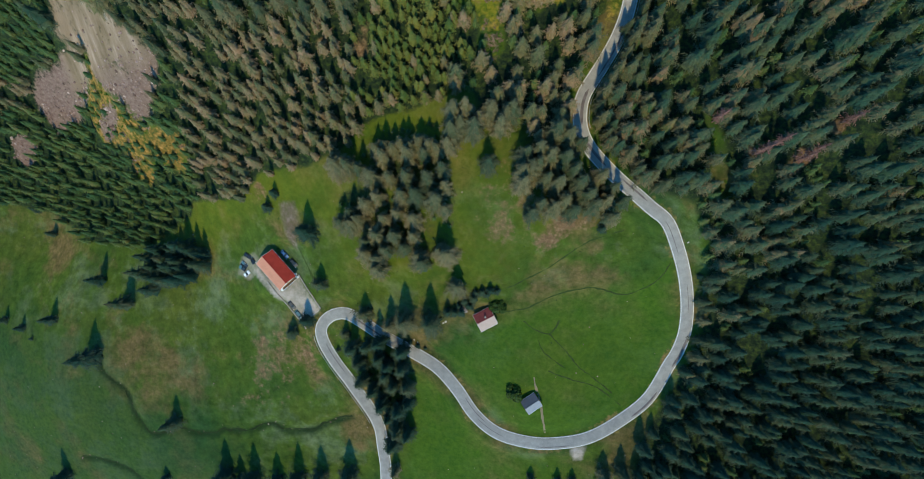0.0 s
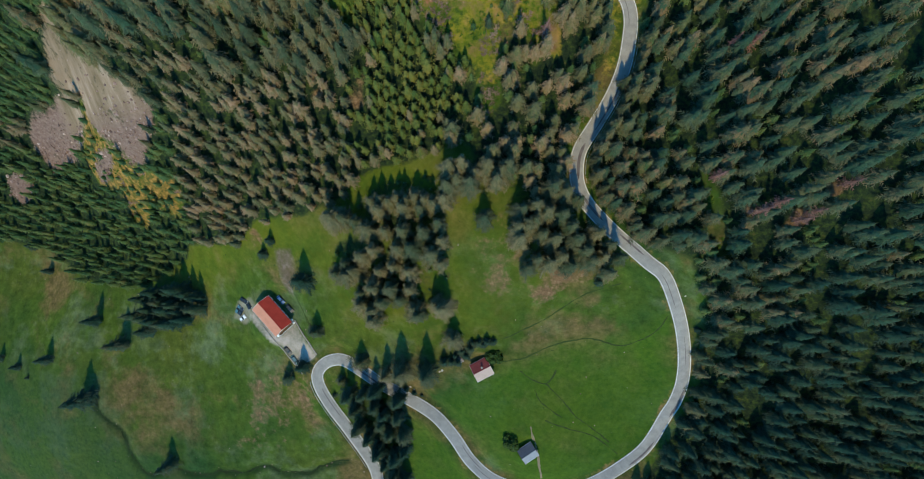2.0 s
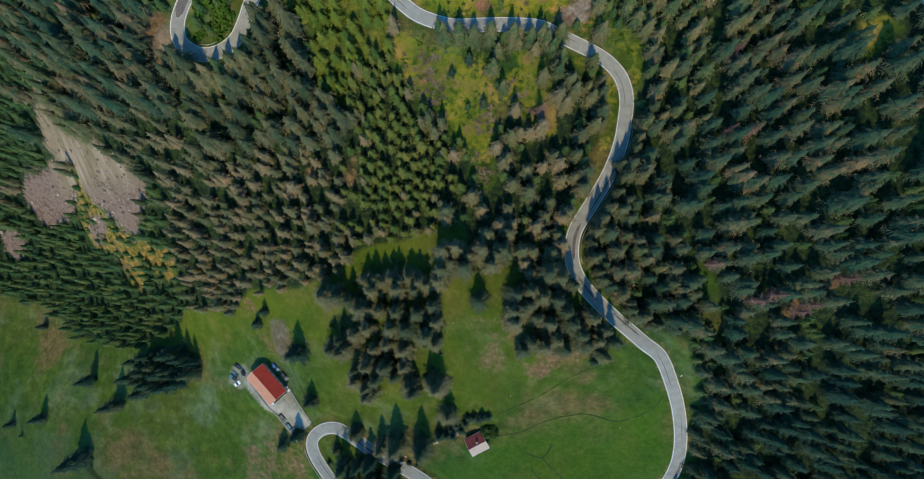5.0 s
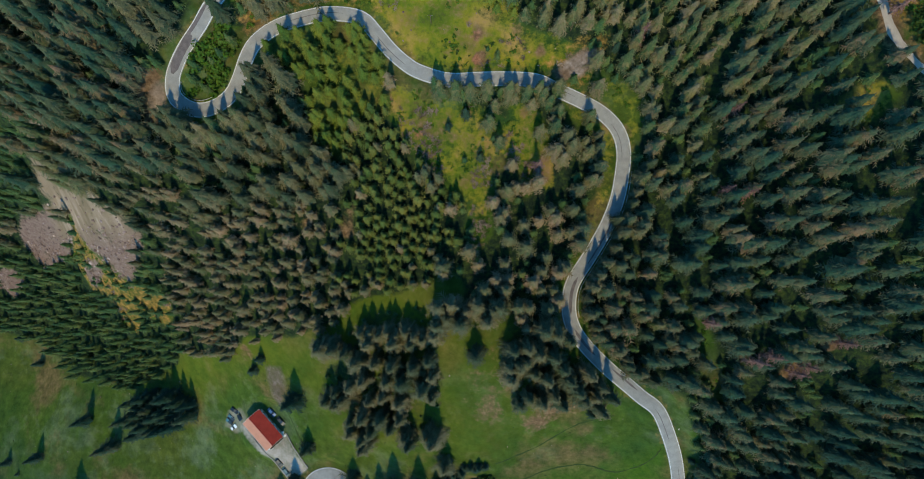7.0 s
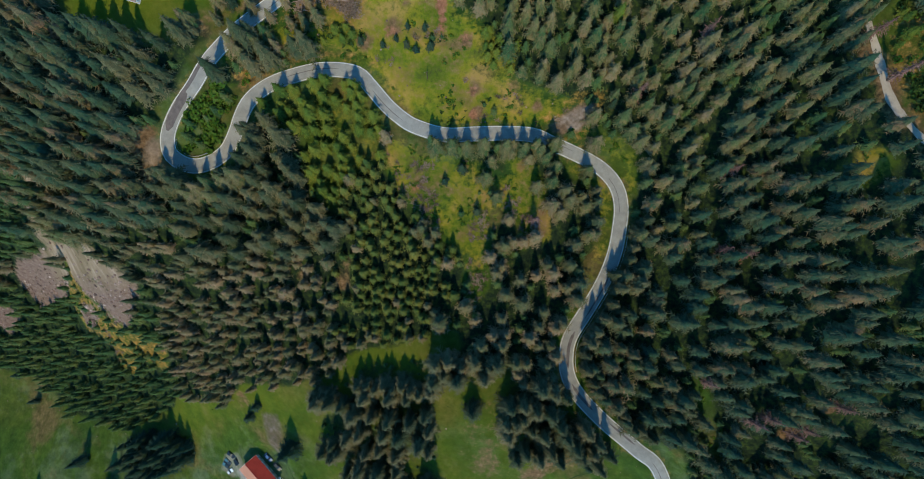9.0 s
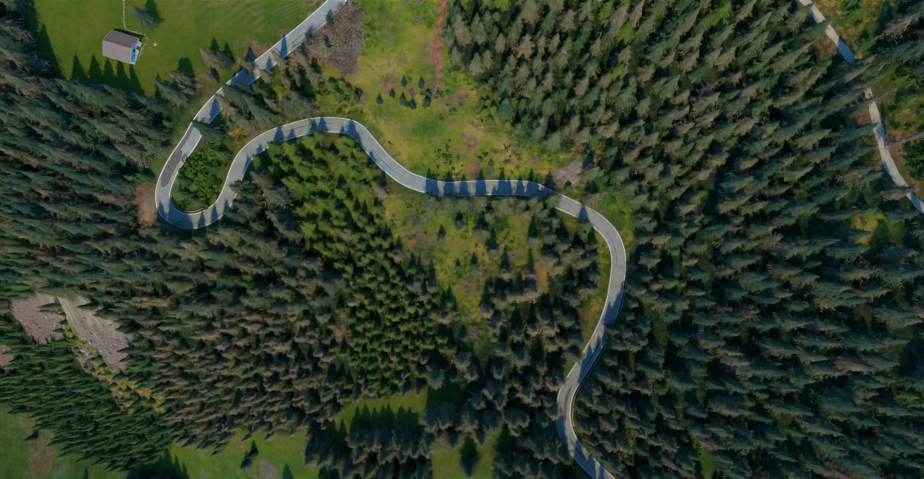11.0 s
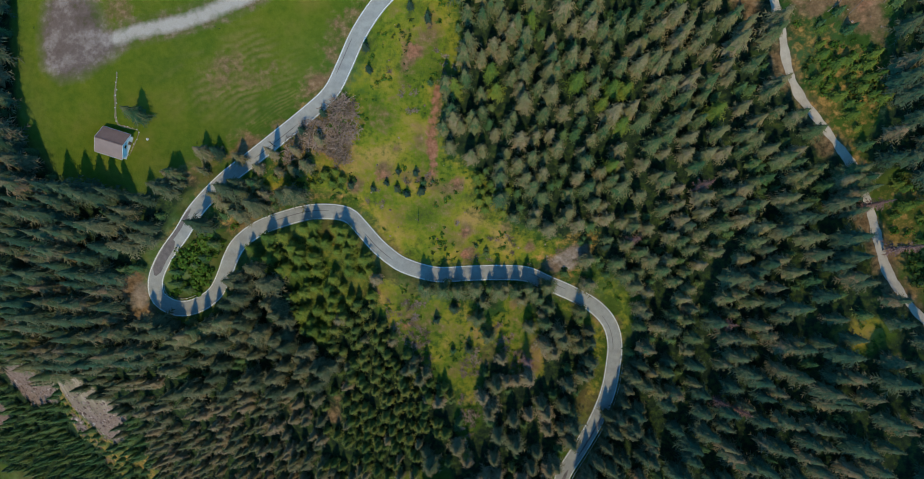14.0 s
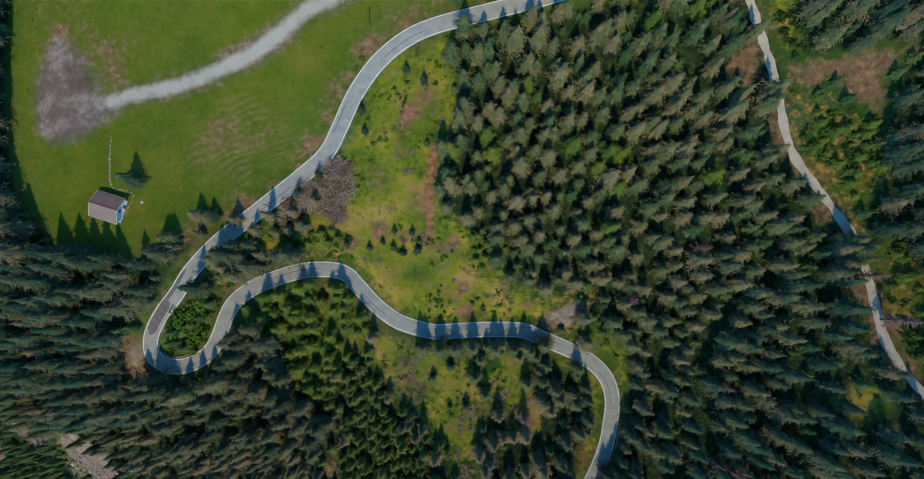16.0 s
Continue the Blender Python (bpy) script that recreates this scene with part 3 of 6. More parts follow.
# darker, bluer needles: part of the forest's shade is in this colour
M_NEEDLE_SHADED = foliage_material("shaded_needles", [(0.0, (0.01173, 0.04679, 0.03422)), (0.4, (0.02861, 0.07785, 0.04338)), (0.7, (0.07791, 0.1001, 0.04785)), (0.88, (0.1562, 0.1169, 0.06279)), (1.0, (0.2214, 0.1383, 0.08546))], 0.55, (0.2604, 0.1829, 0.1026), 0.35)
M_NEEDLE_GREEN = foliage_material("green_needles", [(0.0, (0.01638, 0.06175, 0.03024)), (0.5, (0.03978, 0.09975, 0.03528)), (0.8, (0.0819, 0.1306, 0.04284)), (1.0, (0.1404, 0.1366, 0.063))], 0.55, (0.1755, 0.2137, 0.0567), 0.6)
M_LARCH = foliage_material("larch_needles", [(0.0, (0.02876, 0.0819, 0.0168)), (0.5, (0.08033, 0.1352, 0.0192)), (1.0, (0.1499, 0.1755, 0.024))], 0.55, (0.2295, 0.234, 0.036), 0.6)
M_BRUSH = foliage_material("dead_twigs", [(0.0, (0.09, 0.07, 0.045)), (0.5, (0.22, 0.155, 0.12)), (1.0, (0.38, 0.275, 0.225))])
M_LEAF_DARK = foliage_material("dark_leaves", [(0.0, (0.015, 0.04, 0.01)), (0.5, (0.03, 0.065, 0.012)), (1.0, (0.06, 0.1, 0.016))], 0.7)
M_LEAF = foliage_material("leaves", [(0.0, (0.0225, 0.0712, 0.01)), (0.5, (0.0525, 0.123, 0.012)), (1.0, (0.105, 0.152, 0.02))], 0.6)
M_BARK = plain("bark", (0.11, 0.075, 0.05), 0.95, 0.1, scale=3)
M_PAINT_LINE = plain("road_paint", (0.72, 0.72, 0.7), 0.7, 0.3, wear=0.2)


def asphalt_material():
    m, n, l, b = material("asphalt", 0.85, 0.3)
    p = place(n)
    wide, mid, fine = noise_node(n, l, 0.05, 4, 0.5, p), noise_node(n, l, 0.4, 6, 0.6, p), noise_node(n, l, 6, 4, 0.6, p)
    c = ramp(n, l, wide, [(0.35, (0.29, 0.28, 0.26)), (0.65, (0.39, 0.375, 0.34))])
    c = mixed(n, l, 0.5, c, ramp(n, l, mid, [(0.3, (0.18, 0.175, 0.168)), (0.7, (0.45, 0.44, 0.405))]))
    c = mixed(n, l, 0.25, c, ramp(n, l, fine, [(0.3, (0.2, 0.2, 0.2)), (0.7, (0.45, 0.45, 0.44))]))
    l.new(c, b.inputs["Base Color"])
    bumped(n, l, b, fine, 0.3, 0.01)
    return m


M_ASPHALT = asphalt_material()
M_ROOF_RED = plain("red_tiles", (0.4, 0.05, 0.035), 0.8, 0.2, wear=0.25)
M_ROOF_MAROON = plain("maroon_tiles", (0.22, 0.055, 0.055), 0.8, 0.2)
M_ROOF_SLATE = plain("slate", (0.1, 0.11, 0.14), 0.6, 0.4)
M_ROOF_BROWN = plain("brown_tiles", (0.2, 0.13, 0.115), 0.8, 0.2)
M_WALL = plain("plaster", (0.72, 0.68, 0.6), 0.9, 0.2, wear=0.15)
M_TIMBER = plain("timber", (0.16, 0.1, 0.06), 0.85, 0.2)
M_WHITE = plain("white_paint", (0.75, 0.75, 0.73), 0.5, 0.4, wear=0.1)
M_GLASS = plain("dark_glass", (0.02, 0.025, 0.03), 0.22, 0.5)
M_STONE = plain("stone", (0.36, 0.33, 0.29), 0.9, 0.2, wear=0.35)
M_CAR_DARK = plain("dark_car_paint", (0.02, 0.03, 0.04), 0.42, 0.4, wear=0.1)
M_CAR_WHITE = plain("white_car_paint", (0.75, 0.75, 0.75), 0.25, 0.6, wear=0.05)
M_CAR_TEAL = plain("teal_car_paint", (0.05, 0.13, 0.16), 0.42, 0.4, wear=0.1)
M_CAR_BLUE = plain("blue_car_paint", (0.04, 0.12, 0.3), 0.42, 0.4, wear=0.1)
M_ROCK = foliage_material("boulder", [(0.0, (0.1, 0.062, 0.05)), (0.5, (0.23, 0.155, 0.13)), (0.8, (0.36, 0.26, 0.22)), (1.0, (0.56, 0.44, 0.38))])
M_WET = plain("wet_stream_bed", (0.026, 0.044, 0.015), 0.9, 0.1, wear=0.4)
M_TRODDEN = plain("trodden_grass", (0.042, 0.07, 0.014), 0.9, 0.2, wear=0.4)
M_PALE_EARTH = plain("pale_earth", (0.24, 0.2, 0.12), 0.95, 0.1)
M_PALE_STONE = plain("pale_stone", (0.5, 0.47, 0.42), 0.9, 0.2)
M_STEEL = plain("galvanised_steel", (0.55, 0.56, 0.57), 0.5, 0.5, metal=0.6)
M_DEADWOOD = plain("bleached_wood", (0.2, 0.15, 0.12), 0.9, 0.2)
M_ROOF_SALMON = plain("bleached_tiles", (0.56, 0.26, 0.17), 0.8, 0.2, wear=0.15)
# paler copies of maroon, slate and brown roofing, with sunlight in the colour
M_ROOF_MAROON_LIT = plain("sunlit_maroon_tiles", (0.52, 0.4, 0.34), 0.8, 0.2, wear=0.15)
M_ROOF_SLATE_LIT = plain("sunlit_slate", (0.27, 0.28, 0.3), 0.55, 0.4, wear=0.2)
M_ROOF_PALE = plain("pale_brown_tiles", (0.3, 0.23, 0.215), 0.8, 0.2, wear=0.15)
M_GRAVEL = plain("gravel", (0.47, 0.41, 0.35), 0.95, 0.1, wear=0.3, scale=1.0)
M_TYRE = plain("rubber", (0.015, 0.015, 0.015), 0.9, 0.2)


# ---- mesh helpers ----
def mesh_of(name, verts, faces, mat, tone=None, tip=None):
    me = bpy.data.meshes.new(name)
    verts, faces = np.asarray(verts, np.float32), np.asarray(faces, np.int32)
    k = faces.shape[1]
    me.vertices.add(len(verts)), me.loops.add(faces.size), me.polygons.add(len(faces))
    me.vertices.foreach_set("co", verts.ravel())
    me.loops.foreach_set("vertex_index", faces.ravel())
    me.polygons.foreach_set("loop_start", np.arange(0, faces.size, k, dtype=np.int32))
    if tip is not None:
        a = me.attributes.new("tip", "FLOAT", "POINT")
        a.data.foreach_set("value", np.asarray(tip, np.float32))
    if tone is not None:
        a = me.attributes.new("tone", "FLOAT", "POINT")
        a.data.foreach_set("value", np.asarray(tone, np.float32))
    me.update(calc_edges=True)
    me.materials.append(mat)
    return me


def part(name, data, mat, parent, label=""):
    """One mesh object under a thing or a part."""
    if isinstance(data, bmesh.types.BMesh):
        me = bpy.data.meshes.new(name)
        data.to_mesh(me)
        data.free()
        me.materials.append(mat)
        data = me
    ob = new(name, data)
    ob.parent = parent
    return tagged(ob, label) if label else ob


def box(bm, x0, y0, z0, x1, y1, z1, bevel=0.0):
    m = Matrix.LocRotScale(((x0 + x1) / 2, (y0 + y1) / 2, (z0 + z1) / 2), None, (x1 - x0, y1 - y0, z1 - z0))
    r = bmesh.ops.create_cube(bm, size=1, matrix=m)
    if bevel:
        es = list({e for v in r["verts"] for e in v.link_edges})
        bmesh.ops.bevel(bm, geom=es, offset=bevel, segments=2, affect="EDGES")
    return bm


# ---- ground ----
def stretch(a, b, step, far):
    """Even steps from a to b, then ever longer ones out to the horizon."""
    core = list(np.arange(a, b + step, step))
    out, s, v = [], step, 0.0
    while v < far:
        s *= 1.25
        v += s
        out.append(v)
    return np.array([a - v for v in reversed(out)] + core + [core[-1] + v for v in out])


def build_ground():
    gx, gy = stretch(-275, 175, 1.45, 2600), stretch(-118, 292, 1.45, 2600)
    X, Y = np.meshgrid(gx, gy)
    x, y = X.ravel(), Y.ravel()
    z = ground(x, y)
    nx, ny = len(gx), len(gy)
    i = np.arange(nx * ny).reshape(ny, nx)
    faces = np.stack([i[:-1, :-1], i[:-1, 1:], i[1:, 1:], i[1:, :-1]], -1).reshape(-1, 4)
    me = mesh_of("ground", np.stack([x, y, z], 1), faces, M_GROUND)
    me.polygons.foreach_set("use_smooth", np.ones(len(faces), bool))
    def zone(poly, a=-3.0, b=3.0):
        return ease(a, b, inside(x, y, poly))
    open_land = np.maximum.reduce([inside(x, y, p) for p in (MEADOW, SLOPE, LOWSLOPE, PASTURE, SHRUBS, SLASH, GAP, STEPPE, GROVE, HAIRPIN, BEND_VERGE, TRACKSIDE, YELLOWS, NORTH_CLEARING, TONGUE, INNER_VERGE, OPENING)])
    isl = np.maximum.reduce([inside(x, y, p) for p in (ISLAND_A, ISLAND_B, ISLAND_C, ISLAND_D)])
    dr, _ = nearest(x, y, road_line)
    dt, _ = nearest(x, y, track_line)
    dd, _ = nearest(x, y, dirt_line)
    bare = np.maximum.reduce([ease(r, r * 0.3, np.hypot(x - px, y - py)) for px, py, r in BARE])
    masks = {
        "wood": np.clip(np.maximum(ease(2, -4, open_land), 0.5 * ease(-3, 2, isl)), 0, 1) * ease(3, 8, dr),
        "yellow": np.maximum.reduce([zone(SLOPE, -8, 6) * 0.72, zone(LOWSLOPE, -6, 6) * 0.66, zone(GROVE) * 0.3, zone(BEND_VERGE, -3, 2) * 0.42, zone(INNER_VERGE, -3, 2) * 0.4, zone(OPENING, -4, 2) * 0.7, zone(YELLOWS) * 0.75, zone(NORTH_CLEARING) * 0.45, 0.3 * ease(7, 3, dr)]),
        "dry": np.maximum.reduce([zone(WORN_STRIP, -10, 10) * 0.32, zone(WORN_PATCH, -14, 12) * 0.36, 0.5 * ease(8, 2, dd), zone(SLASH) * 0.8, zone(DRY, -5, 4) * 0.62, 0.3 * ease(6.0, 3.5, dr), 0.5 * ease(7, 2, dt), zone(BRUSH, -4, 4) * 0.62, zone(BANK, -3, 2) * 0.6, zone(SLOPE, -4, 8) * 0.3, zone(LOWSLOPE, -4, 8) * 0.33, zone(OPENING, -4, 3) * 0.42, zone(BROWNS, -14, 8) * 0.5, zone(YARD_STRIP, -10, 6) * 0.48, zone(TERRACES, -10, 14) * 0.52, 0.48 * ease(17, 3, dr) * zone(PASTURE, -9, 2), zone(BROWN_SIDE) * 0.7, zone(TURNOUT, -2, 2) * 0.85, zone(BAY, -2, 2) * 0.8, zone(BEND_BARE, -3, 1) * 0.75, bare * 0.62]),
        "red": np.maximum.reduce([zone(REDBANK, -2.0, 1.2) * 0.62, zone(SLASH, -3, 6) * 0.38] + [0.42 * ease(r * 1.2, r * 0.1, np.hypot(x - px, y - py)) for px, py, r in RUST]),
        "rock": np.maximum.reduce([zone(SCREE_A, -5, 4) * 0.85, zone(SCREE_B, -2, 3) * 0.8, zone(SCREE_C, -2, 3) * 0.9]),
        "rubble": np.maximum(ease(98, 84, y) * 0.9, ease(-185, -198, x)),
        "gravel": np.maximum.reduce([ease(3.4, 0.3, dd) * 0.92, zone(LOT, -1.4, 0.6) * 0.58, zone(SIDE_LOT, -2, 1.5) * 0.4, zone(BAY, -2, 1) * 0.3, zone(APRON, -1.5, 1) * 0.7]),
        "earth": np.maximum.reduce([zone(TURNOUT, -2, 1) * 0.5, zone(YARD, -6, 4) * 0.8, 0.28 * ease(8, 2.5, dd), zone(DIRT, -2, 2) * 0.55]),
        "heath": np.maximum.reduce([zone(STEPPE, -5, 3) * 0.7, zone(BANK, -5, 3) * 0.5, zone(BRUSH, -9, 2) * 0.5, zone(SHRUBS, -6, 3) * 0.5, zone(TRACKSIDE, -4, 3) * 0.5, zone(TURNOUT, -9, 0) * 0.5]),
        "mown": np.maximum(zone(FIELD, -6, 4) * 0.7, np.maximum(zone(PASTURE, -6, 4) * 0.6, zone(LOW_MEADOW, -5, 5) * 0.75)),
        "olive": np.maximum.reduce([zone(OLIVE, -12, 10) * 0.48, zone(PASTURE, -6, 14) * 0.8, zone(FIELD, 4, 24) * 0.14]),
        # painted bank shade, shifted to the south side of each brook
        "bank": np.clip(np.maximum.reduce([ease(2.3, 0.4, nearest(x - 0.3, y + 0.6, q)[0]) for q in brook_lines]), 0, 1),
        "damp": zone(DAMP, -18, 12) * 0.6,
        "terrace": zone(TERRACES, -8, 8),
    }
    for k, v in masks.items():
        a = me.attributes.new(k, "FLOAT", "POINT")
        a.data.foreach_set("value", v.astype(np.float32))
    tagged(new("ground", me), "steep green mountainside with meadows, forest floor and bare scree", "ground", kind="structure")


build_ground()


# ---- road ----
def ribbon(line, z, offsets, lifts):
    """A strip along a line, through the given cross-section."""
    r = side(line)
    v = np.stack([np.column_stack([line + r * o, z + h]) for o, h in zip(offsets, lifts)], 1)
    n, k = v.shape[:2]
    i = np.arange(n * k).reshape(n, k)
    f = np.stack([i[:-1, :-1], i[:-1, 1:], i[1:, 1:], i[1:, :-1]], -1).reshape(-1, 4)
    return v.reshape(-1, 3), f


road = tagged(new("road", mesh_of("road", *ribbon(road_line, road_z, (-2.8, -2.68, -1.35, 0, 1.35, 2.68, 2.8), (-0.5, 0, 0.03, 0.05, 0.03, 0, -0.5)), M_ASPHALT)),
              "winding grey asphalt mountain road with white edge lines", "road", kind="structure")
for s in (-1, 1):
    part("edge_line", mesh_of("edge_line", *ribbon(road_line, road_z, (s * 2.42 - 0.11, s * 2.42 + 0.11), (0.03, 0.03)), M_PAINT_LINE), M_PAINT_LINE, road, "white painted edge line")


M_WORN = plain("dark_worn_asphalt", (0.175, 0.15, 0.15), 0.8, 0.3, wear=0.45, scale=2.0)


def road_patch(a, b, o0, o1):
    """A darker repair between two places of the plan, across part of the road."""
    i, j = sorted(int(np.argmin(np.hypot(*(road_line - np.array(q)).T))) for q in (a, b))
    k = np.linspace(0, 1, j - i + 1)
    taper = np.minimum(1, np.minimum(k, 1 - k) * 5 + 0.25)[:, None]
    r, q, z = side(road_line)[i:j + 1], road_line[i:j + 1], road_z[i:j + 1]
    mid, half = (o0 + o1) / 2, (o1 - o0) / 2
    rows_ = [np.column_stack([q + r * (mid + half * s * taper), z + 0.07 + 0.022 * (1 - abs(mid + half * s) / 2.7)]) for s in (-1, -0.33, 0.33, 1)]
    v = np.stack(rows_, 1)
    i_ = np.arange(v.shape[0] * 4).reshape(-1, 4)
    f = np.stack([i_[:-1, :-1], i_[:-1, 1:], i_[1:, 1:], i_[1:, :-1]], -1).reshape(-1, 4)
    part("repair_patch", mesh_of("repair_patch", v.reshape(-1, 3), f, M_WORN), M_WORN, road, "dark worn asphalt repair")


road_patch((-101.0, 141.8), (-93.0, 154.1), -2.0, 1.2)
road_patch((-96.8, 149.0), (-86.7, 162.6), -2.2, -0.9)
# tar seams and worn strips along the lanes
for a, b, o, w in [((-8.0, -47.0), (0.5, -57.5), -0.9, 0.13), ((-2.0, -55.5), (9.0, -63.0), 0.25, 0.1), ((24.0, -66.2), (38.0, -65.0), 1.5, 0.14), ((62.0, -52.0), (71.0, -42.0), 1.3, 0.4), ((75.5, -32.0), (80.0, -20.0), 1.4, 0.45),
                   ((80.0, -10.0), (78.0, 2.0), 0.4, 0.1), ((74.0, 13.0), (68.0, 25.0), -0.5, 0.12), ((60.0, 31.0), (51.0, 39.0), 0.9, 0.35), ((45.0, 45.0), (37.5, 54.0), 0.2, 0.5), ((35.6, 60.0), (38.0, 74.0), 0.6, 0.55),
                   ((41.0, 78.0), (50.0, 94.0), 1.0, 0.3), ((54.9, 115.0), (50.0, 129.0), -0.7, 0.1), ((38.0, 136.5), (24.0, 142.5), 0.5, 0.1), ((-22.0, 147.0), (-33.0, 157.5), -0.4, 0.12), ((-44.0, 163.4), (-62.0, 160.0), 0.3, 0.12),
                   ((-66.0, 180.0), (-52.0, 190.5), 0.6, 0.12), ((-38.0, 204.0), (-32.0, 215.0), -1.2, 0.12), ((-22.0, 228.0), (-8.0, 236.0), 0.4, 0.1), ((-62.0, -38.0), (-70.0, -24.0), 0.7, 0.16), ((-56.0, -12.5), (-42.0, -21.0), 0.4, 0.35)]:
    road_patch(a, b, o - w, o + w)



# ---- trees ----
def spruce_arrays(rng, h, r, whorls, per, base=0.16, droop=0.5, twigs=4, core=0.74):
    """Crown of a spruce: ragged whorls of level, slightly drooping boughs with side twigs round a dark core, as triangles."""
    V, F = [], []
    lean = rng.uniform(0, 6.283)
    for w in range(whorls):
        u = w / (whorls - 1)
        z = h * (base + (0.97 - base) * u ** 0.92)
        reach = r * (0.95 * (1 - u) ** 0.78 + 0.07) * (0.85 if u < 0.12 else 1.0)
        turn = rng.random() * 6.28
        k = max(5, round(per * (1 - 0.4 * u)))
        for j in range(k):
            if rng.random() < 0.09 and u < 0.85:
                continue
            a = turn + 6.283 * (j + rng.uniform(-0.4, 0.4)) / k
            ln = reach * rng.uniform(0.58, 1.34) * (1 + 0.1 * math.cos(a - lean))
            c, s = math.cos(a), math.sin(a)
            zz = z + rng.uniform(-0.5, 0.5) * h / whorls
            bend, sag = rng.uniform(-0.15, 0.15) * ln, droop * rng.uniform(0.55, 1.4)

            def at(d, out=0.0, low=0.0):
                y = out + bend * d * d
                return (c * d * ln - s * y, s * d * ln + c * y, zz + ln * (0.16 * d * d - sag * d) - low, min(1.0, d) ** 1.6)
            b = len(V)
            V += [at(0.0, 0.07 * ln), at(0.0, -0.07 * ln), at(1.06)]
            F.append((b, b + 1, b + 2))
            for i in range(twigs):
                d = 0.2 + 0.66 * i / max(1, twigs - 1)
                for q in (-1, 1):
                    f = rng.uniform(0.7, 1.3)
                    b = len(V)
                    w = 0.3 / twigs - 0.005
                    V += [at(d - w, -0.015 * q * ln), at(d + w), at(d + 0.22 * f, q * f * ln * (0.44 - 0.26 * d), 0.16 * f * ln)]
                    F.append((b, b + 1, b + 2))
    # dense inner foliage: ragged skirts one above the other
    k = 11
    for i in range(5):
        u = 0.02 + 0.185 * i
        reach = core * r * (0.95 * (1 - u) ** 0.78 + 0.07)
        z = h * (base + (0.97 - base) * u ** 0.92)
        turn, b = rng.random() * 6.28, len(V)
        for j in range(k):
            q = reach * (rng.uniform(0.95, 1.2) if j % 2 else rng.uniform(0.55, 0.8))
            a = turn + 6.283 * (j + rng.uniform(-0.25, 0.25)) / k
            V.append((q * math.cos(a), q * math.sin(a), z - rng.uniform(0.0, 0.05) * h - (0.02 * h if j % 2 else 0), 0.25 if j % 2 else 0.05))
        V.append((0, 0, min(h * 0.97, z + 0.46 * (h - z) + 0.08 * h), 0.1))
        F += [(b + j, b + (j + 1) % k, b + k) for j in range(k)]
    b = len(V)
    V += [(0, 0, h * 1.02, 1), (0.16, 0, h * 0.9, 0.6), (-0.1, 0.14, h * 0.9, 0.6), (-0.1, -0.14, h * 0.9, 0.6)]
    F += [(b, b + 1, b + 2), (b, b + 2, b + 3), (b, b + 3, b + 1)]
    return np.array(V), np.array(F)


def trunk_arrays(h, r, below=1.5):
    V, F, k = [], [], 6
    for z, q in ((-below, r * 1.25), (h * 0.1, r), (h * 0.92, r * 0.12)):
        V += [(q * math.cos(6.283 * i / k), q * math.sin(6.283 * i / k), z) for i in range(k)]
    for lvl in range(2):
        for i in range(k):
            F.append((lvl * k + i, lvl * k + (i + 1) % k, (lvl + 1) * k + (i + 1) % k, (lvl + 1) * k + i))
    return V, F


rng = random.Random(7)
SPRUCES = [spruce_arrays(rng, 24, rng.uniform(2.9, 3.6), 11, 8, 0.2, rng.uniform(0.5, 0.85)) for _ in range(10)]
MID_SPRUCES = [spruce_arrays(rng, 18, rng.uniform(2.2, 2.8), 11, 8, 0.16, rng.uniform(0.5, 0.85), 4) for _ in range(8)]
YOUNG_SPRUCES = [spruce_arrays(rng, 12, rng.uniform(2.0, 2.5), 9, 6, 0.12, 0.6, 3) for _ in range(5)]


def spruce_model(i):
    """Models 0 to 5 are pale old trees, 6 to 9 dark ones, 10 to 13 olive ones beside the upper road."""
    rr = random.Random(100 + i)
    mat = M_NEEDLE_OLD if i < 6 else M_NEEDLE_DEEP if i < 10 else M_NEEDLE_EAST
    h = 24.0
    t = tagged(new("spruce_tree"), "tall spruce with pale brownish boughs on the meadow" if i < 6 else "tall dark green spruce standing on the meadow" if i < 10 else "olive green spruce beside the upper road", "tree", "meadow spruces")
    v, f = spruce_arrays(rr, h, rr.uniform(3.5, 4.3), 16, 7, 0.1, 0.85, 6, 0.7)
    part("crown", mesh_of("crown", v[:, :3], f, mat, np.zeros(len(v)), v[:, 3]), mat, t)
    v, f = trunk_arrays(h, 0.28)
    part("trunk", mesh_of("trunk", v, f, M_BARK), M_BARK, t)
    return t


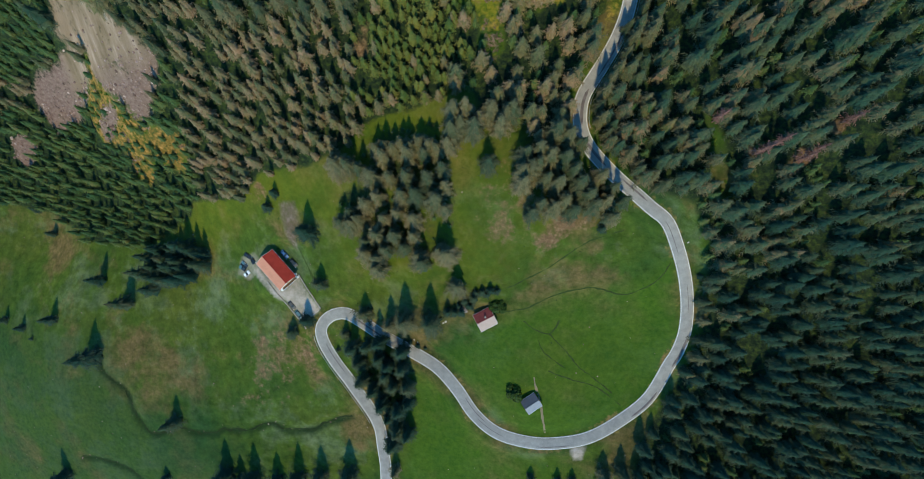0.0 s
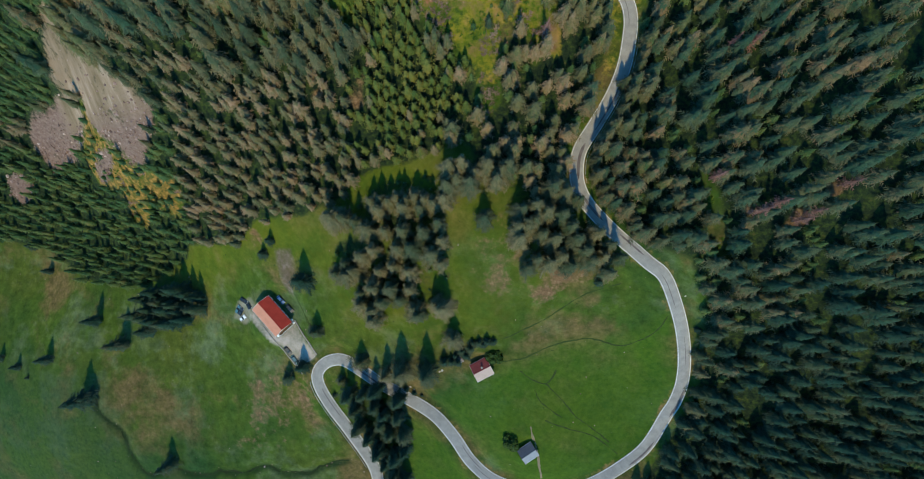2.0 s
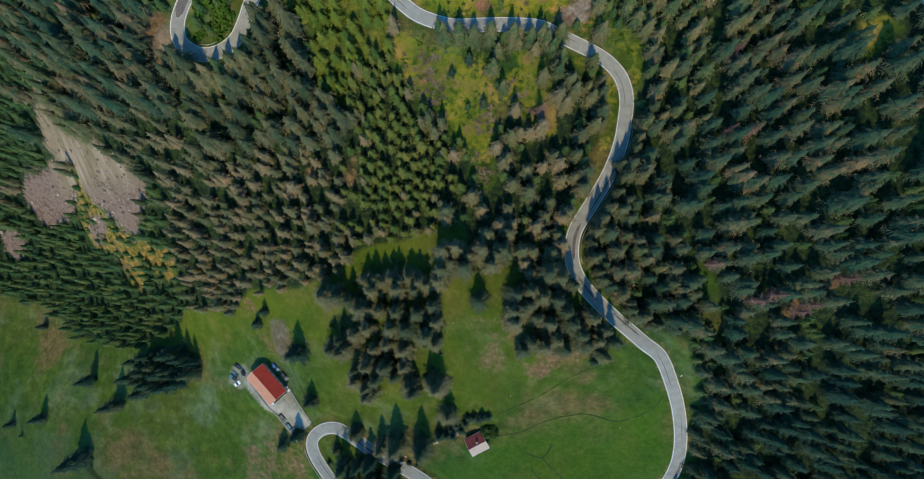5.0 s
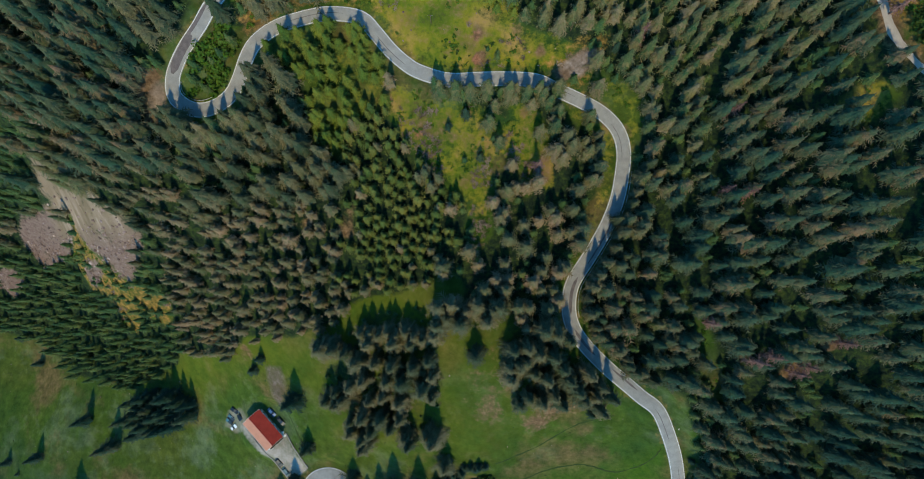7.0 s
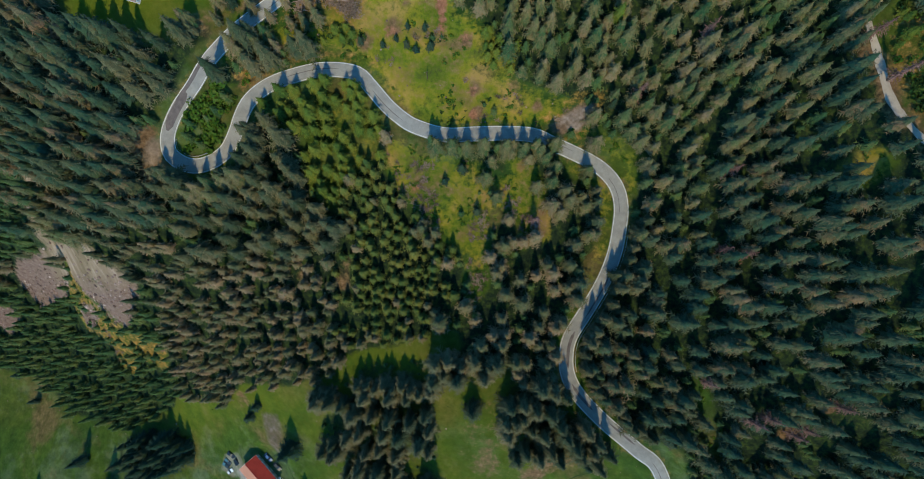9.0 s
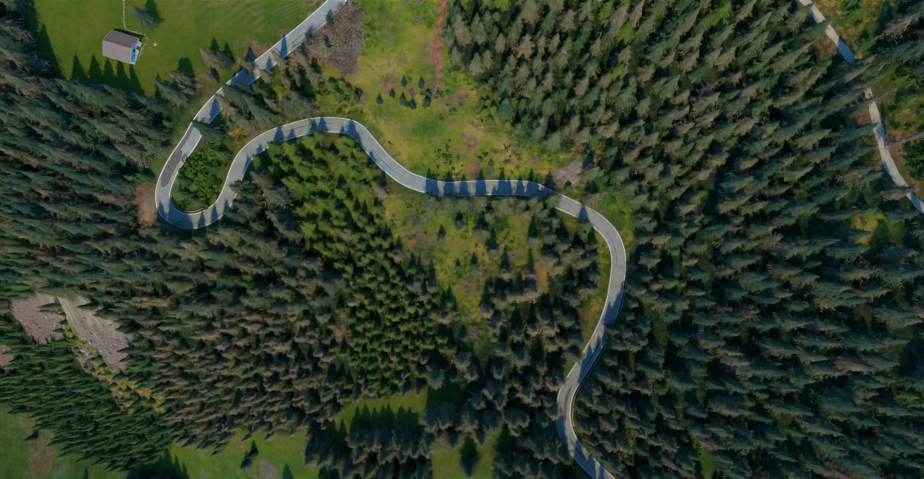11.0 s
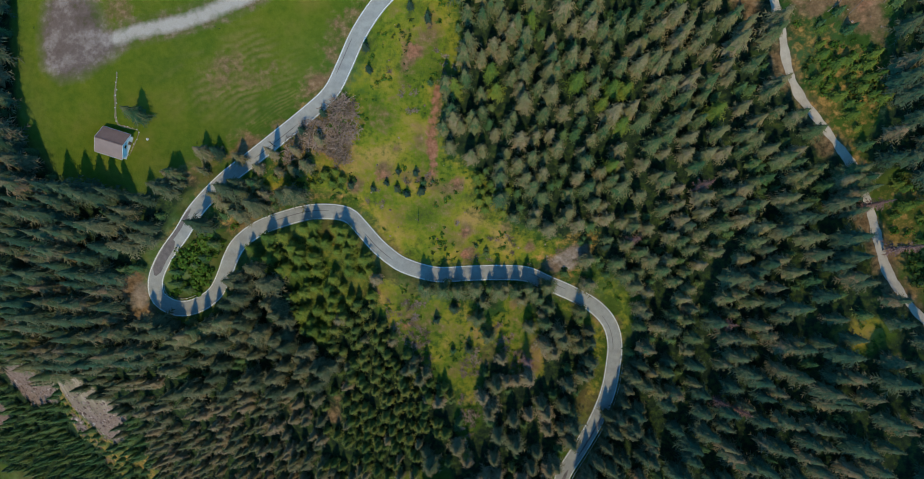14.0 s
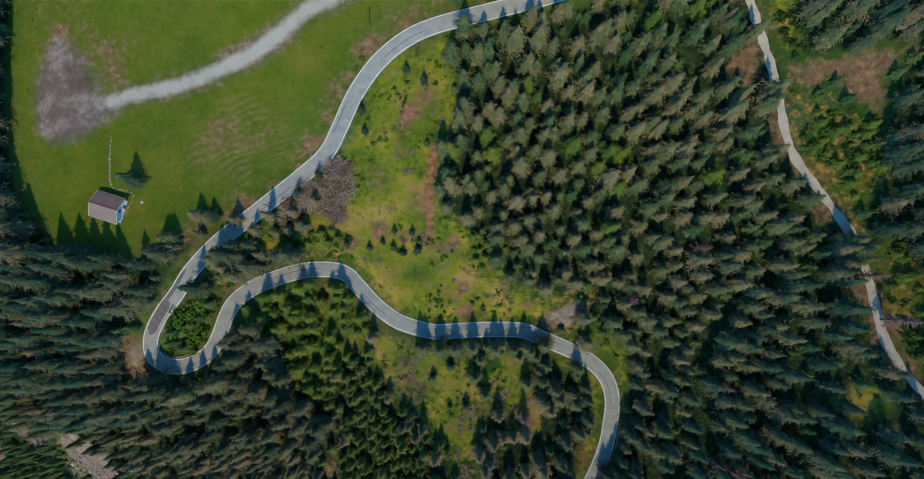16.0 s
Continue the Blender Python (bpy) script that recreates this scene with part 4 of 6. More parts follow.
def scatter(polys, spacing, rngs, keep=1.0, road_gap=5.5):
    """Jittered points inside any of the polygons, clear of road, track and houses."""
    pts = np.vstack([np.array(p) for p in polys])
    x0, y0, x1, y1 = pts[:, 0].min(), pts[:, 1].min(), pts[:, 0].max(), pts[:, 1].max()
    gx, gy = np.meshgrid(np.arange(x0, x1, spacing), np.arange(y0, y1, spacing * 0.87))
    gx[1::2] += spacing / 2
    x = gx.ravel() + rngs.uniform(-0.4, 0.4, gx.size) * spacing
    y = gy.ravel() + rngs.uniform(-0.4, 0.4, gx.size) * spacing
    ok = np.maximum.reduce([inside(x, y, p) for p in polys]) > 0
    ok &= rngs.random(x.size) < keep
    x, y = x[ok], y[ok]
    d, _ = nearest(x, y, road_line)
    e, _ = nearest(x, y, track_line)
    ok = (d > road_gap) & (e > 4.0)
    for px, py, r in PADS:
        ok &= np.hypot(x - px, y - py) > r + 2
    return x[ok], y[ok]


# single spruces of the meadows: x, y, height
LONE = [(-72.6, 23.0, 29.6), (-68.8, 1.6, 20.8), (-229.1, 29.0, 12.8), (-190.5, 3.6, 21.9), (-174.5, -7.6, 28.4), (-159.9, -1.1, 24.0), 
    (-218.7, -16.3, 17.5), (-239.7, -21.0, 11.3), (-252.2, -17.0, 12.0), (-193.1, -34.7, 32.6), (-190.5, -33.5, 21.0), (-148.7, -65.3, 26.0), 
    (-124.5, -91.4, 38.0), (-109.6, -92.0, 37.0), (-98.1, -93.6, 32.0), (-87.0, -90.7, 37.0), (-75.7, -90.1, 34.0),
    (-61.5, -87.7, 37.0), (-222.0, -100.7, 37.0), (-117.4, -94.8, 30.0), (-49.5, -10.8, 25.2), (-31.9, -13.8, 38.0), (-38.2, -15.7, 30.9), (-21.2, -14.2, 38.0), (-10.2, 0.6, 23.6), 
    (-25.1, 12.2, 24.3), (-14.5, 12.7, 35.5), (1.6, 44.8, 23.6), (51.5, -79.3, 21.0), (58.7, -77.6, 22.6), (-87.6, 39.8, 12.3), (-91.9, 34.6, 11.7), 
    (-239.6, 42.5, 12.3)]
LONE += [(-84.4, -19.6, 14.9), (-76.7, -14.1, 19.9), (-58.9, -19.6, 14.1), (82.6, 4.4, 6.4), (44.7, 22.3, 9.2), (-39.4, -83.6, 21.0), (-232.8, -26.3, 4.5), 
    (21.3, -82.3, 11.2), (32.6, -83.0, 12.7), (38.8, -82.6, 11.3), (-14.2, -9.8, 13.2), (-8.6, -9.8, 10.4), (-159.1, -96.3, 14.7), 
    (-97.0, 189.7, 17.0), (-79.3, 179.6, 15.0), (-75.7, 180.3, 13.0), (-69.3, 178.7, 14.0), (-1.5, 189.9, 24.0), (-3.9, 199.6, 10.0), 
    (-90.2, 170.0, 15.0), (-87.4, 172.7, 16.0), (-28.3, 206.3, 7.0), (-28.9, 212.3, 7.0), (-42.9, 192.9, 8.0), (-49.5, 187.4, 9.0), 
    (-14.8, 224.3, 7.0), (-9.5, 221.1, 8.0), (-0.6, 229.3, 14.0), (-14.3, 175.6, 6.0), (-24.2, 172.7, 5.0), (-20.7, 170.8, 6.0), (-17.4, 168.9, 7.0)]
LONE += [(-12.4, 169.8, 7.0), (-20.1, 176.1, 6.0), (-36.1, 171.8, 7.0), (-28.7, 170.8, 6.0), (-10.8, 137.3, 20.0), (-5.4, 136.9, 22.0), (-0.3, 136.9, 19.0), 
    (5.7, 137.3, 22.0), (13.2, 136.9, 23.0), (19.4, 136.5, 20.0), (25.1, 135.9, 20.0), (29.8, 138.0, 21.0), (6.4, 127.0, 20.0), (10.0, 120.7, 18.0), 
    (12.9, 103.3, 22.0), (24.3, 124.5, 20.0), (29.6, 125.6, 22.0), (32.4, 115.0, 21.0), (41.4, 117.2, 20.0), (42.0, 129.8, 15.0), 
    (44.9, 160.4, 14.0), (49.8, 151.8, 10.0), (-8.2, 126.6, 8.0), (-1.9, 130.7, 12.0), (3.3, 116.1, 10.0)]
LONE += [(-74.6, 165.8, 21.0), (-72.2, 168.1, 22.0), (-69.4, 170.1, 19.0), (-68.2, 167.3, 20.0), (-72.2, 163.5, 21.0), (-65.3, 170.7, 17.0),
    (-90.2, 122.0, 30.0), (-85.8, 123.7, 31.0), (-81.6, 124.9, 30.0), (-77.7, 126.6, 31.0), (-94.0, 120.3, 29.0), (-85.0, 119.3, 32.0),
    (-149.2, 118.8, 31.0), (-149.3, 114.7, 32.0), (-148.2, 110.2, 31.0), (-145.8, 106.4, 27.0), (-148.4, 123.1, 31.0), (-146.1, 117.1, 32.0), (-143.9, 111.5, 30.0), (-145.8, 120.8, 33.0), (-142.2, 107.6, 29.0), (-146.0, 113.8, 32.0)]
LONE += [(-40.3, 52.2, 22), (-36.7, 52.9, 21), (-33.6, 51.8, 23), (-30.3, 52.9, 22), (-26.9, 51.9, 21), (-23.4, 53.0, 22), (-20.2, 51.6, 24),
    (-17.5, 50.6, 23), (-55.6, 25.6, 28), (-51.8, 24.8, 30), (-48.6, 26.6, 28), (13.7, 41.6, 30), (16.3, 42.6, 31), (19.1, 43.7, 29),
    (-57.9, 47.5, 24), (-52.8, 47.7, 25), (-10.5, 60.5, 20), (-4.9, 62.3, 21)]
LONE += [(-30.9, -23.3, 4.5), (-27.6, -24.8, 4.0), (-24.3, -25.8, 3.5), (-33.2, -22.3, 3.5), (-63.9, -27.6, 6.0)]
LONE += [(111.2, 170.5, 21), (112.2, 167.7, 22), (113.1, 165.1, 21), (110.3, 168.4, 20), (113.6, 168.3, 18)]
models = [spruce_model(i) for i in range(14)]
used = set()


def plant(x, y, h, i, spin, wide=1.0):
    z = float(ground(np.array([x]), np.array([y]))[0])
    s = h / 24.0
    m = pose(x, y, z, 0, 0, spin) @ Matrix.Diagonal((s ** 0.7 * wide, s ** 0.7 * wide, s, 1))
    t = models[i]
    if i in used:
        t = copy_thing(t, Matrix())
    used.add(i)
    t.matrix_basis = m


tr = np.random.default_rng(3)
for x, y, h in LONE:
    plant(x, y, min(h, 38), int(tr.integers(6, 10) if (x < -60 and y < 60) or h < 13.5 else tr.integers(6) if y < 70 else tr.integers(10, 14)), float(tr.uniform(0, 360)), float(tr.uniform(1.05, 1.3)) if y < 60 else float(tr.uniform(0.85, 1.1)))
# clumps of old spruces on the meadow and beside the road
GROUP_A = [(-37.3, 48.6), (-28.3, 49.1), (-21.7, 48.7), (-15.3, 43.3), (-35.2, 41.3), (-40.2, 34.2), (-30.9, 34.8), (-25.3, 34.6), (-17.6, 32.2), 
    (-14.4, 29.0), (-45.0, 32.3), (-50.3, 24.9), (-38.2, 26.6), (-33.0, 28.2), (-26.7, 26.3), (-45.9, 18.1), (-40.9, 20.2), (-33.9, 20.0), 
    (-30.6, 15.6), (-41.5, 11.3), (-41.7, 7.5), (-46.2, 13.7), (-16.9, 14.3), (-13.6, 12.7), (-23.9, 9.6), (-51.3, 46.0), (-46.7, 44.6), 
    (-55.6, 46.3), (-20.8, 40.5), (-28.5, 40.9), (-14.3, 37.2), (-42.1, 41.7), (-51.2, 29.3), (-26.9, 19.9), (-37.7, 14.6)]
GROUP_B = [(25.1, 54.4), (29.3, 52.9), (34.4, 50.7), (19.1, 48.4), (23.2, 46.4), (28.4, 45.3), (16.1, 41.5), (14.1, 37.5), (22.4, 39.4), (26.6, 37.4), 
    (31.6, 41.3), (33.8, 37.4), (37.2, 33.3), (29.0, 31.4), (20.6, 30.5), (17.6, 27.5), (24.9, 29.0), (32.3, 28.0), (39.4, 29.9), (43.4, 31.3), 
    (40.9, 39.2), (45.2, 35.2), (49.1, 30.8), (46.0, 25.6), (15.0, 47.4), (-12.0, 55.9), (-8.5, 58.2), (-13.1, 51.9), (-3.7, 56.5), (7.7, 61.2), 
    (5.6, 57.2), (9.7, 62.2), (2.5, 62.8), (-11.0, 62.4), (-6.8, 63.2)]
GROUP_C = [(-48.8, -24.6), (-44.0, -30.1), (-40.3, -33.3), (-51.8, -40.3), (-47.4, -44.8), (-41.3, -37.8), (-34.0, -34.4), (-37.9, -42.3), (-31.8, -42.0), 
    (-43.7, -51.1), (-40.9, -57.1), (-37.2, -63.1), (-32.5, -63.9), (-40.0, -69.9), (-53.2, -32.5), (-43.6, -23.2), (-33.7, -26.7), (-32.0, -49.9), 
    (-36.0, -52.8), (-55.4, -26.1)]
GROUP_D = [(-129.2, 10.4), (-139.2, 11.9), (-147.6, 13.4), (-156.1, 13.5), (-133.7, 17.1), (-160.9, 14.7), (-151.9, 17.8), (-143.6, 17.6),
    (-138.7, 19.1), (-129.5, 15.6), (-144.7, 10.1), (-137.0, 5.6), (-142.6, 3.8), (-147.5, 3.2), (-152.7, 4.3), (-157.9, 5.5), (-162.5, 6.9),
    (-138.9, 9.3), (-146.7, 8.7), (-155.5, 9.8), (-140.8, 13.2), (-150.1, 13.3)]
VERGE = [(59.3, 107.6), (58.2, 102.5), (56.4, 98.3), (54.9, 93.1), (53.3, 88.4), (50.7, 82.9), (48.0, 77.8), (44.8, 73.6), (42.7, 69.3), (41.6, 65.0), 
    (41.6, 60.1), (44.1, 55.2), (46.9, 51.4), (50.7, 47.3), (54.8, 44.1), (59.5, 39.9), (63.3, 36.7), (51.8, 93.3), (61.6, 111.6), (57.6, 88.5), 
    (53.5, 80.2), (83.7, -5.2), (85.3, -12.7), (84.7, -20.4), (84.1, -26.9), (81.5, -33.6), (85.5, -7.6)]
for x, y in VERGE:
    plant(x, y, float(tr.uniform(17, 25)), int(tr.integers(6)), float(tr.uniform(0, 360)), 0.85)
for x, y in GROUP_A + GROUP_B + GROUP_C + GROUP_D:
    plant(x, y, float(tr.uniform(25, 35)), int(tr.integers(6, 10) if y < -20 or x < -100 else tr.integers(6)), float(tr.uniform(0, 360)), float(tr.uniform(0.9, 1.15)))


def forest(name, x, y, kinds, h0, h1, native, label, mat=M_NEEDLE, seed=0, widen=1.0):
    """A closed wood as one object: crowns and thin trunks on the ground."""
    trunks = native > 5
    g = np.random.default_rng(seed)
    z = ground(x, y)
    VV, FF, TT, PP, n = [], [], [], [], 0
    for px, py, pz in zip(x, y, z):
        v, f = kinds[int(g.integers(len(kinds)))]
        h = g.uniform(h0, h1)
        s = h / native
        w = s ** 0.7 * g.uniform(0.85, 1.15) * widen
        a = g.uniform(0, 6.283)
        c, sn = math.cos(a) * w, math.sin(a) * w
        lx, ly = g.uniform(-0.02, 0.02, 2)
        q = np.empty((len(v), 3))
        q[:, 2] = v[:, 2] * s + pz - 0.3
        q[:, 0] = v[:, 0] * c - v[:, 1] * sn + px + lx * v[:, 2] * s
        q[:, 1] = v[:, 0] * sn + v[:, 1] * c + py + ly * v[:, 2] * s
        VV.append(q), FF.append(f + n), TT.append(np.full(len(v), g.random()))
        PP.append(v[:, 3] if v.shape[1] > 3 else np.zeros(len(v)))
        n += len(v)
    stems = 0
    if trunks:
        k = 4
        for px, py, pz in zip(x, y, z):
            r, top = native * 0.011, h0 * 0.8
            ring = [(px + q * math.cos(1.571 * i), py + q * math.sin(1.571 * i), pz + e) for e, q in ((-1.5, r), (top, r * 0.3)) for i in range(k)]
            VV.append(np.array(ring))
            FF.append(np.array([t for i in range(k) for t in ((i, (i + 1) % k, k + i), ((i + 1) % k, k + (i + 1) % k, k + i))]) + n)
            TT.append(np.full(2 * k, 0.5)), PP.append(np.zeros(2 * k))
            n, stems = n + 2 * k, stems + 2 * k
    me = mesh_of(name, np.vstack(VV), np.vstack(FF), mat, np.concatenate(TT), np.concatenate(PP))
    if stems:
        me.materials.append(M_BARK)
        me.polygons.foreach_set("material_index", (np.arange(len(me.polygons)) >= len(me.polygons) - stems).astype(np.int32))
    return tagged(new(name, me), label, "forest", kind="stuff")


ALL = [(-270, -112), (168, -112), (168, 288), (-270, 288)]
fr = np.random.default_rng(11)
NO_WOOD = (MEADOW, SLOPE, LOWSLOPE, PASTURE, SCREE_A, SCREE_B, SCREE_C, STEPPE, SLASH, SHRUBS, HAIRPIN, GROVE, GAP, TURNOUT, BEND_VERGE, TRACKSIDE, YELLOWS, NORTH_CLEARING, BROWN_SIDE, TONGUE, INNER_VERGE, OPENING, BEND_BARE)


def woodland(spacing, loose=0.2):
    """Places for forest trees, with thinner and denser stretches."""
    x, y = scatter([ALL], spacing, fr, 0.93, 4.4)
    clear = np.maximum.reduce([inside(x, y, p) for p in NO_WOOD])
    for px, py, r in BARE:
        clear = np.maximum(clear, r * 0.75 - np.hypot(x - px, y - py))
    thin = np.array([noise.noise((a * 0.05, b * 0.05, 3.0)) + 0.8 * noise.noise((a * 0.13, b * 0.13, 8.0)) for a, b in zip(x, y)])
    clear = np.maximum(clear, inside(x, y, YOUNG) + fr.normal(0, 6, len(x)))
    ok = (clear < 0.3) & ~((thin < -0.25) & (fr.random(len(x)) < loose))
    return x[ok], y[ok]


def part_of(x, y):
    """East slope, old wood in the north-west, the rest."""
    east = (x > 0.12 * (y - 40) + 30) | ((x > -18) & (y > 128))
    tall = ~east & (x < -108) & (y > 112) & (inside(x, y, WEST_WOOD) < 0)
    old = ~east & ~tall & (y > 100) & (x > -108) & (x < -45) & (y < 168)
    side_wood = ~east & ~tall & ~old & (x > -10) & (y > 52)
    return east, tall, old, side_wood, ~(east | tall | old | side_wood)


fx, fy = woodland(5.75, 0.1)
east, tall, old, side_wood, rest = part_of(fx, fy)
# sunny and shaded parts get separate needle colours, the shade painted in
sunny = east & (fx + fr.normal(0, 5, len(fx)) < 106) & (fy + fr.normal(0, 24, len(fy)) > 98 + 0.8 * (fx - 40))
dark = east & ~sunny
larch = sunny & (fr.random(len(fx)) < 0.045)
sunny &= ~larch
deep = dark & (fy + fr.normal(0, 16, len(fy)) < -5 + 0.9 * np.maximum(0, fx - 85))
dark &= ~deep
apart = fr.random(len(fx)) < 0.86
deep &= apart
dark &= apart
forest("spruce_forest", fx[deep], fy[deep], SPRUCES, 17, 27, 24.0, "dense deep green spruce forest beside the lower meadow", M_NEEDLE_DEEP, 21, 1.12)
forest("spruce_forest", fx[dark], fy[dark], SPRUCES, 16, 26, 24.0, "dense dark spruce forest covering a steep shaded slope", M_NEEDLE_SHADED, 1, 1.12)
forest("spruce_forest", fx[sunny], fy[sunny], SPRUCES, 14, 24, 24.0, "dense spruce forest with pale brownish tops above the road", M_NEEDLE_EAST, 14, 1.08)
forest("larch_trees", fx[larch], fy[larch], SPRUCES, 15, 23, 24.0, "yellow-green larches mixed into the spruce forest", M_LARCH, 15, 1.2)
forest("spruce_forest", fx[tall], fy[tall], SPRUCES, 24, 33, 24.0, "tall dark spruce forest at the edge of the pasture", M_NEEDLE_SHADED, 13, 1.1)
forest("spruce_forest", fx[old], fy[old], SPRUCES, 21, 31, 24.0, "tall mixed-tone spruce forest below the hairpin", M_NEEDLE_OLD, 20, 1.1)
thinned = side_wood & (fr.random(len(fx)) < 0.66)
forest("spruce_forest", fx[thinned], fy[thinned], SPRUCES, 16, 25, 24.0, "open spruce wood with brownish tops beside the road", M_NEEDLE, 26, 1.15)
low_x, low_y = woodland(4.4, 0.0)
gap_ = np.array([np.min((fx - a) ** 2 + (fy - b) ** 2) for a, b in zip(low_x, low_y)]) > 3.7 ** 2
east, tall, old, side_wood, rest = part_of(low_x, low_y)
gap_ &= ~rest
forest("young_spruces", low_x[gap_], low_y[gap_], YOUNG_SPRUCES, 5, 12, 12.0, "young green spruces filling gaps of the forest", M_NEEDLE_GREEN, 28, 1.1)
fx, fy = woodland(4.9, 0.06)
east, tall, old, side_wood, rest = part_of(fx, fy)
low = (rest & (fx < -125) & (fy < 90)) | (inside(fx, fy, WEST_WOOD) > 0)
edge = rest & (np.maximum(inside(fx - 8, fy - 5, SCREE_A), inside(fx - 4, fy - 3, SCREE_A)) > 0) & (np.maximum(inside(fx + 8, fy, SCREE_A), inside(fx + 14, fy + 3, SCREE_A)) < 0)
low &= ~edge
rest &= ~low & ~edge
forest("spruce_forest", fx[rest], fy[rest], MID_SPRUCES, 13, 20, 18.0, "dense spruce forest with brownish tops on the hillside", M_NEEDLE, 2)
forest("spruce_forest", fx[edge], fy[edge], MID_SPRUCES, 12, 17, 18.0, "spruces round the edge of the scree", M_NEEDLE_OLD, 16)
forest("spruce_forest", fx[low], fy[low], MID_SPRUCES, 11, 17, 18.0, "dense green spruce wood below the scree", M_NEEDLE_GREEN, 4, 0.95)
yx, yy = scatter([ALL], 3.8, fr)
keep_ = (inside(yx, yy, YOUNG) + fr.normal(0, 5, len(yx)) > 0) & (np.maximum.reduce([inside(yx, yy, p) for p in (MEADOW, LOWSLOPE, GROVE, TONGUE)]) < 0)
yx, yy = yx[keep_], yy[keep_]
forest("young_spruce_forest", yx, yy, YOUNG_SPRUCES, 9, 15, 12.0, "thicket of young green spruces", M_NEEDLE_YOUNG, 3)
yx, yy = scatter([GROVE], 4.3, fr, 0.95, 4.5)
forest("young_larch_forest", yx, yy, MID_SPRUCES, 10, 17, 18.0, "grove of young yellow-green conifers beside the road bend", M_LARCH, 5, 1.35)


def bush_arrays(rng, r, h, lobes=5, leaves=16):
    """A sprawling shrub: several uneven lobes covered with small leaf clumps."""
    V, F = [], []
    long = rng.uniform(1.0, 1.7)
    for i in range(lobes):
        a, d = rng.uniform(0, 6.283), rng.uniform(0, 0.95) * r
        cx, cy, cz, q = d * math.cos(a) * long, d * math.sin(a) / long, h * rng.uniform(0.12, 0.62), r * rng.uniform(0.2, 0.6)
        for j in range(leaves):
            v = Vector((rng.gauss(0, 1), rng.gauss(0, 1), rng.gauss(0.35, 1))).normalized()
            p = Vector((cx, cy, cz)) + Vector((v.x * q, v.y * q, v.z * q * h / (1.5 * r)))
            e = Vector((rng.gauss(0, 1), rng.gauss(0, 1), rng.gauss(0, 0.5)))
            e = (e - v * e.dot(v) * 0.7).normalized() * r * rng.uniform(0.1, 0.32)
            g = v.cross(e) * rng.uniform(0.7, 1.0)
            b = len(V)
            V += [tuple(p + e), tuple(p + g + v * 0.1 * r), tuple(p - e), tuple(p - g + v * 0.1 * r)]
            F += [(b, b + 1, b + 2), (b, b + 2, b + 3)]
    return np.array(V), np.array(F)


def bare_arrays(rng, h, limbs=9, twigs=7):
    """A leafless shrub: limbs leaning outwards, each with a spray of twigs."""
    V, F = [], []

    def stick(p, q, w):
        s = (q - p).cross(Vector((0, 0, 1))).normalized() * w
        b = len(V)
        V.extend(map(tuple, (p - s, p + s, q + s * 0.4, q - s * 0.4)))
        F.extend([(b, b + 1, b + 2), (b, b + 2, b + 3)])
    for i in range(limbs):
        a, lean = rng.uniform(0, 6.283), rng.uniform(0.15, 0.75)
        tip = Vector((math.cos(a) * lean, math.sin(a) * lean, rng.uniform(0.55, 1.0))) * h
        foot = Vector((rng.uniform(-0.1, 0.1), rng.uniform(-0.1, 0.1), -0.1)) * h
        stick(foot, tip, 0.026 * h)
        for j in range(twigs):
            p = foot.lerp(tip, rng.uniform(0.35, 1.0))
            q = p + Vector((rng.gauss(0, 0.2), rng.gauss(0, 0.2), rng.uniform(0.02, 0.22))) * h
            stick(p, q, rng.uniform(0.016, 0.034) * h)
    return np.array(V), np.array(F)


BUSHES = [bush_arrays(rng, 1.0, 1.4, 7, 12) for _ in range(8)]
BIG_BUSHES = [bush_arrays(rng, 1.0, 1.6, 9, 18) for _ in range(6)]
BARE_BUSHES = [bare_arrays(rng, 3.0) for _ in range(7)]
bx, by = scatter([HAIRPIN], 6.0, fr, 0.9, 4.6)
forest("young_spruces", bx, by, MID_SPRUCES, 8, 14, 18.0, "green conifers standing among the bushes of the bend", M_NEEDLE_GREEN, 18, 1.15)
bx, by = scatter([HAIRPIN], 2.5, fr, 0.9, 4.9)
forest("broadleaf_thicket", bx, by, BIG_BUSHES, 2.8, 5.0, 1.6, "bright green leafy bushes inside the hairpin bend", M_LEAF, 6, 1.1)


def clumped(x, y, level, seed):
    """Keeps the places where a patchy growth is thick."""
    k = np.array([noise.noise((a * 0.09, b * 0.09, seed)) + 0.6 * noise.noise((a * 0.25, b * 0.25, seed)) for a, b in zip(x, y)]) > level
    return x[k], y[k]


bx, by = clumped(*scatter([SLOPE, LOWSLOPE], 1.9, fr, 0.8, 4.2), 0.5, 1.0)
forest("shrubs", bx, by, BUSHES, 0.25, 1.5, 1.4, "clumps of dark green bushes on the open slope", M_LEAF_DARK, 17)
bx, by = clumped(*scatter([SLOPE, LOWSLOPE, STEPPE], 2.6, fr, 0.8, 4.2), 0.25, 5.0)
forest("shrubs", bx, by, BUSHES, 0.5, 1.8, 1.4, "low green and yellow shrubs on the open slope", M_LEAF, 7)
bx, by = clumped(*scatter([SLOPE, LOWSLOPE, STEPPE], 2.6, fr, 0.7, 4.0), 0.42, 9.0)
forest("dead_brush", bx, by, BARE_BUSHES, 0.8, 2.2, 3.0, "patches of brown heather and dead twigs on the open slope", M_BRUSH, 8)
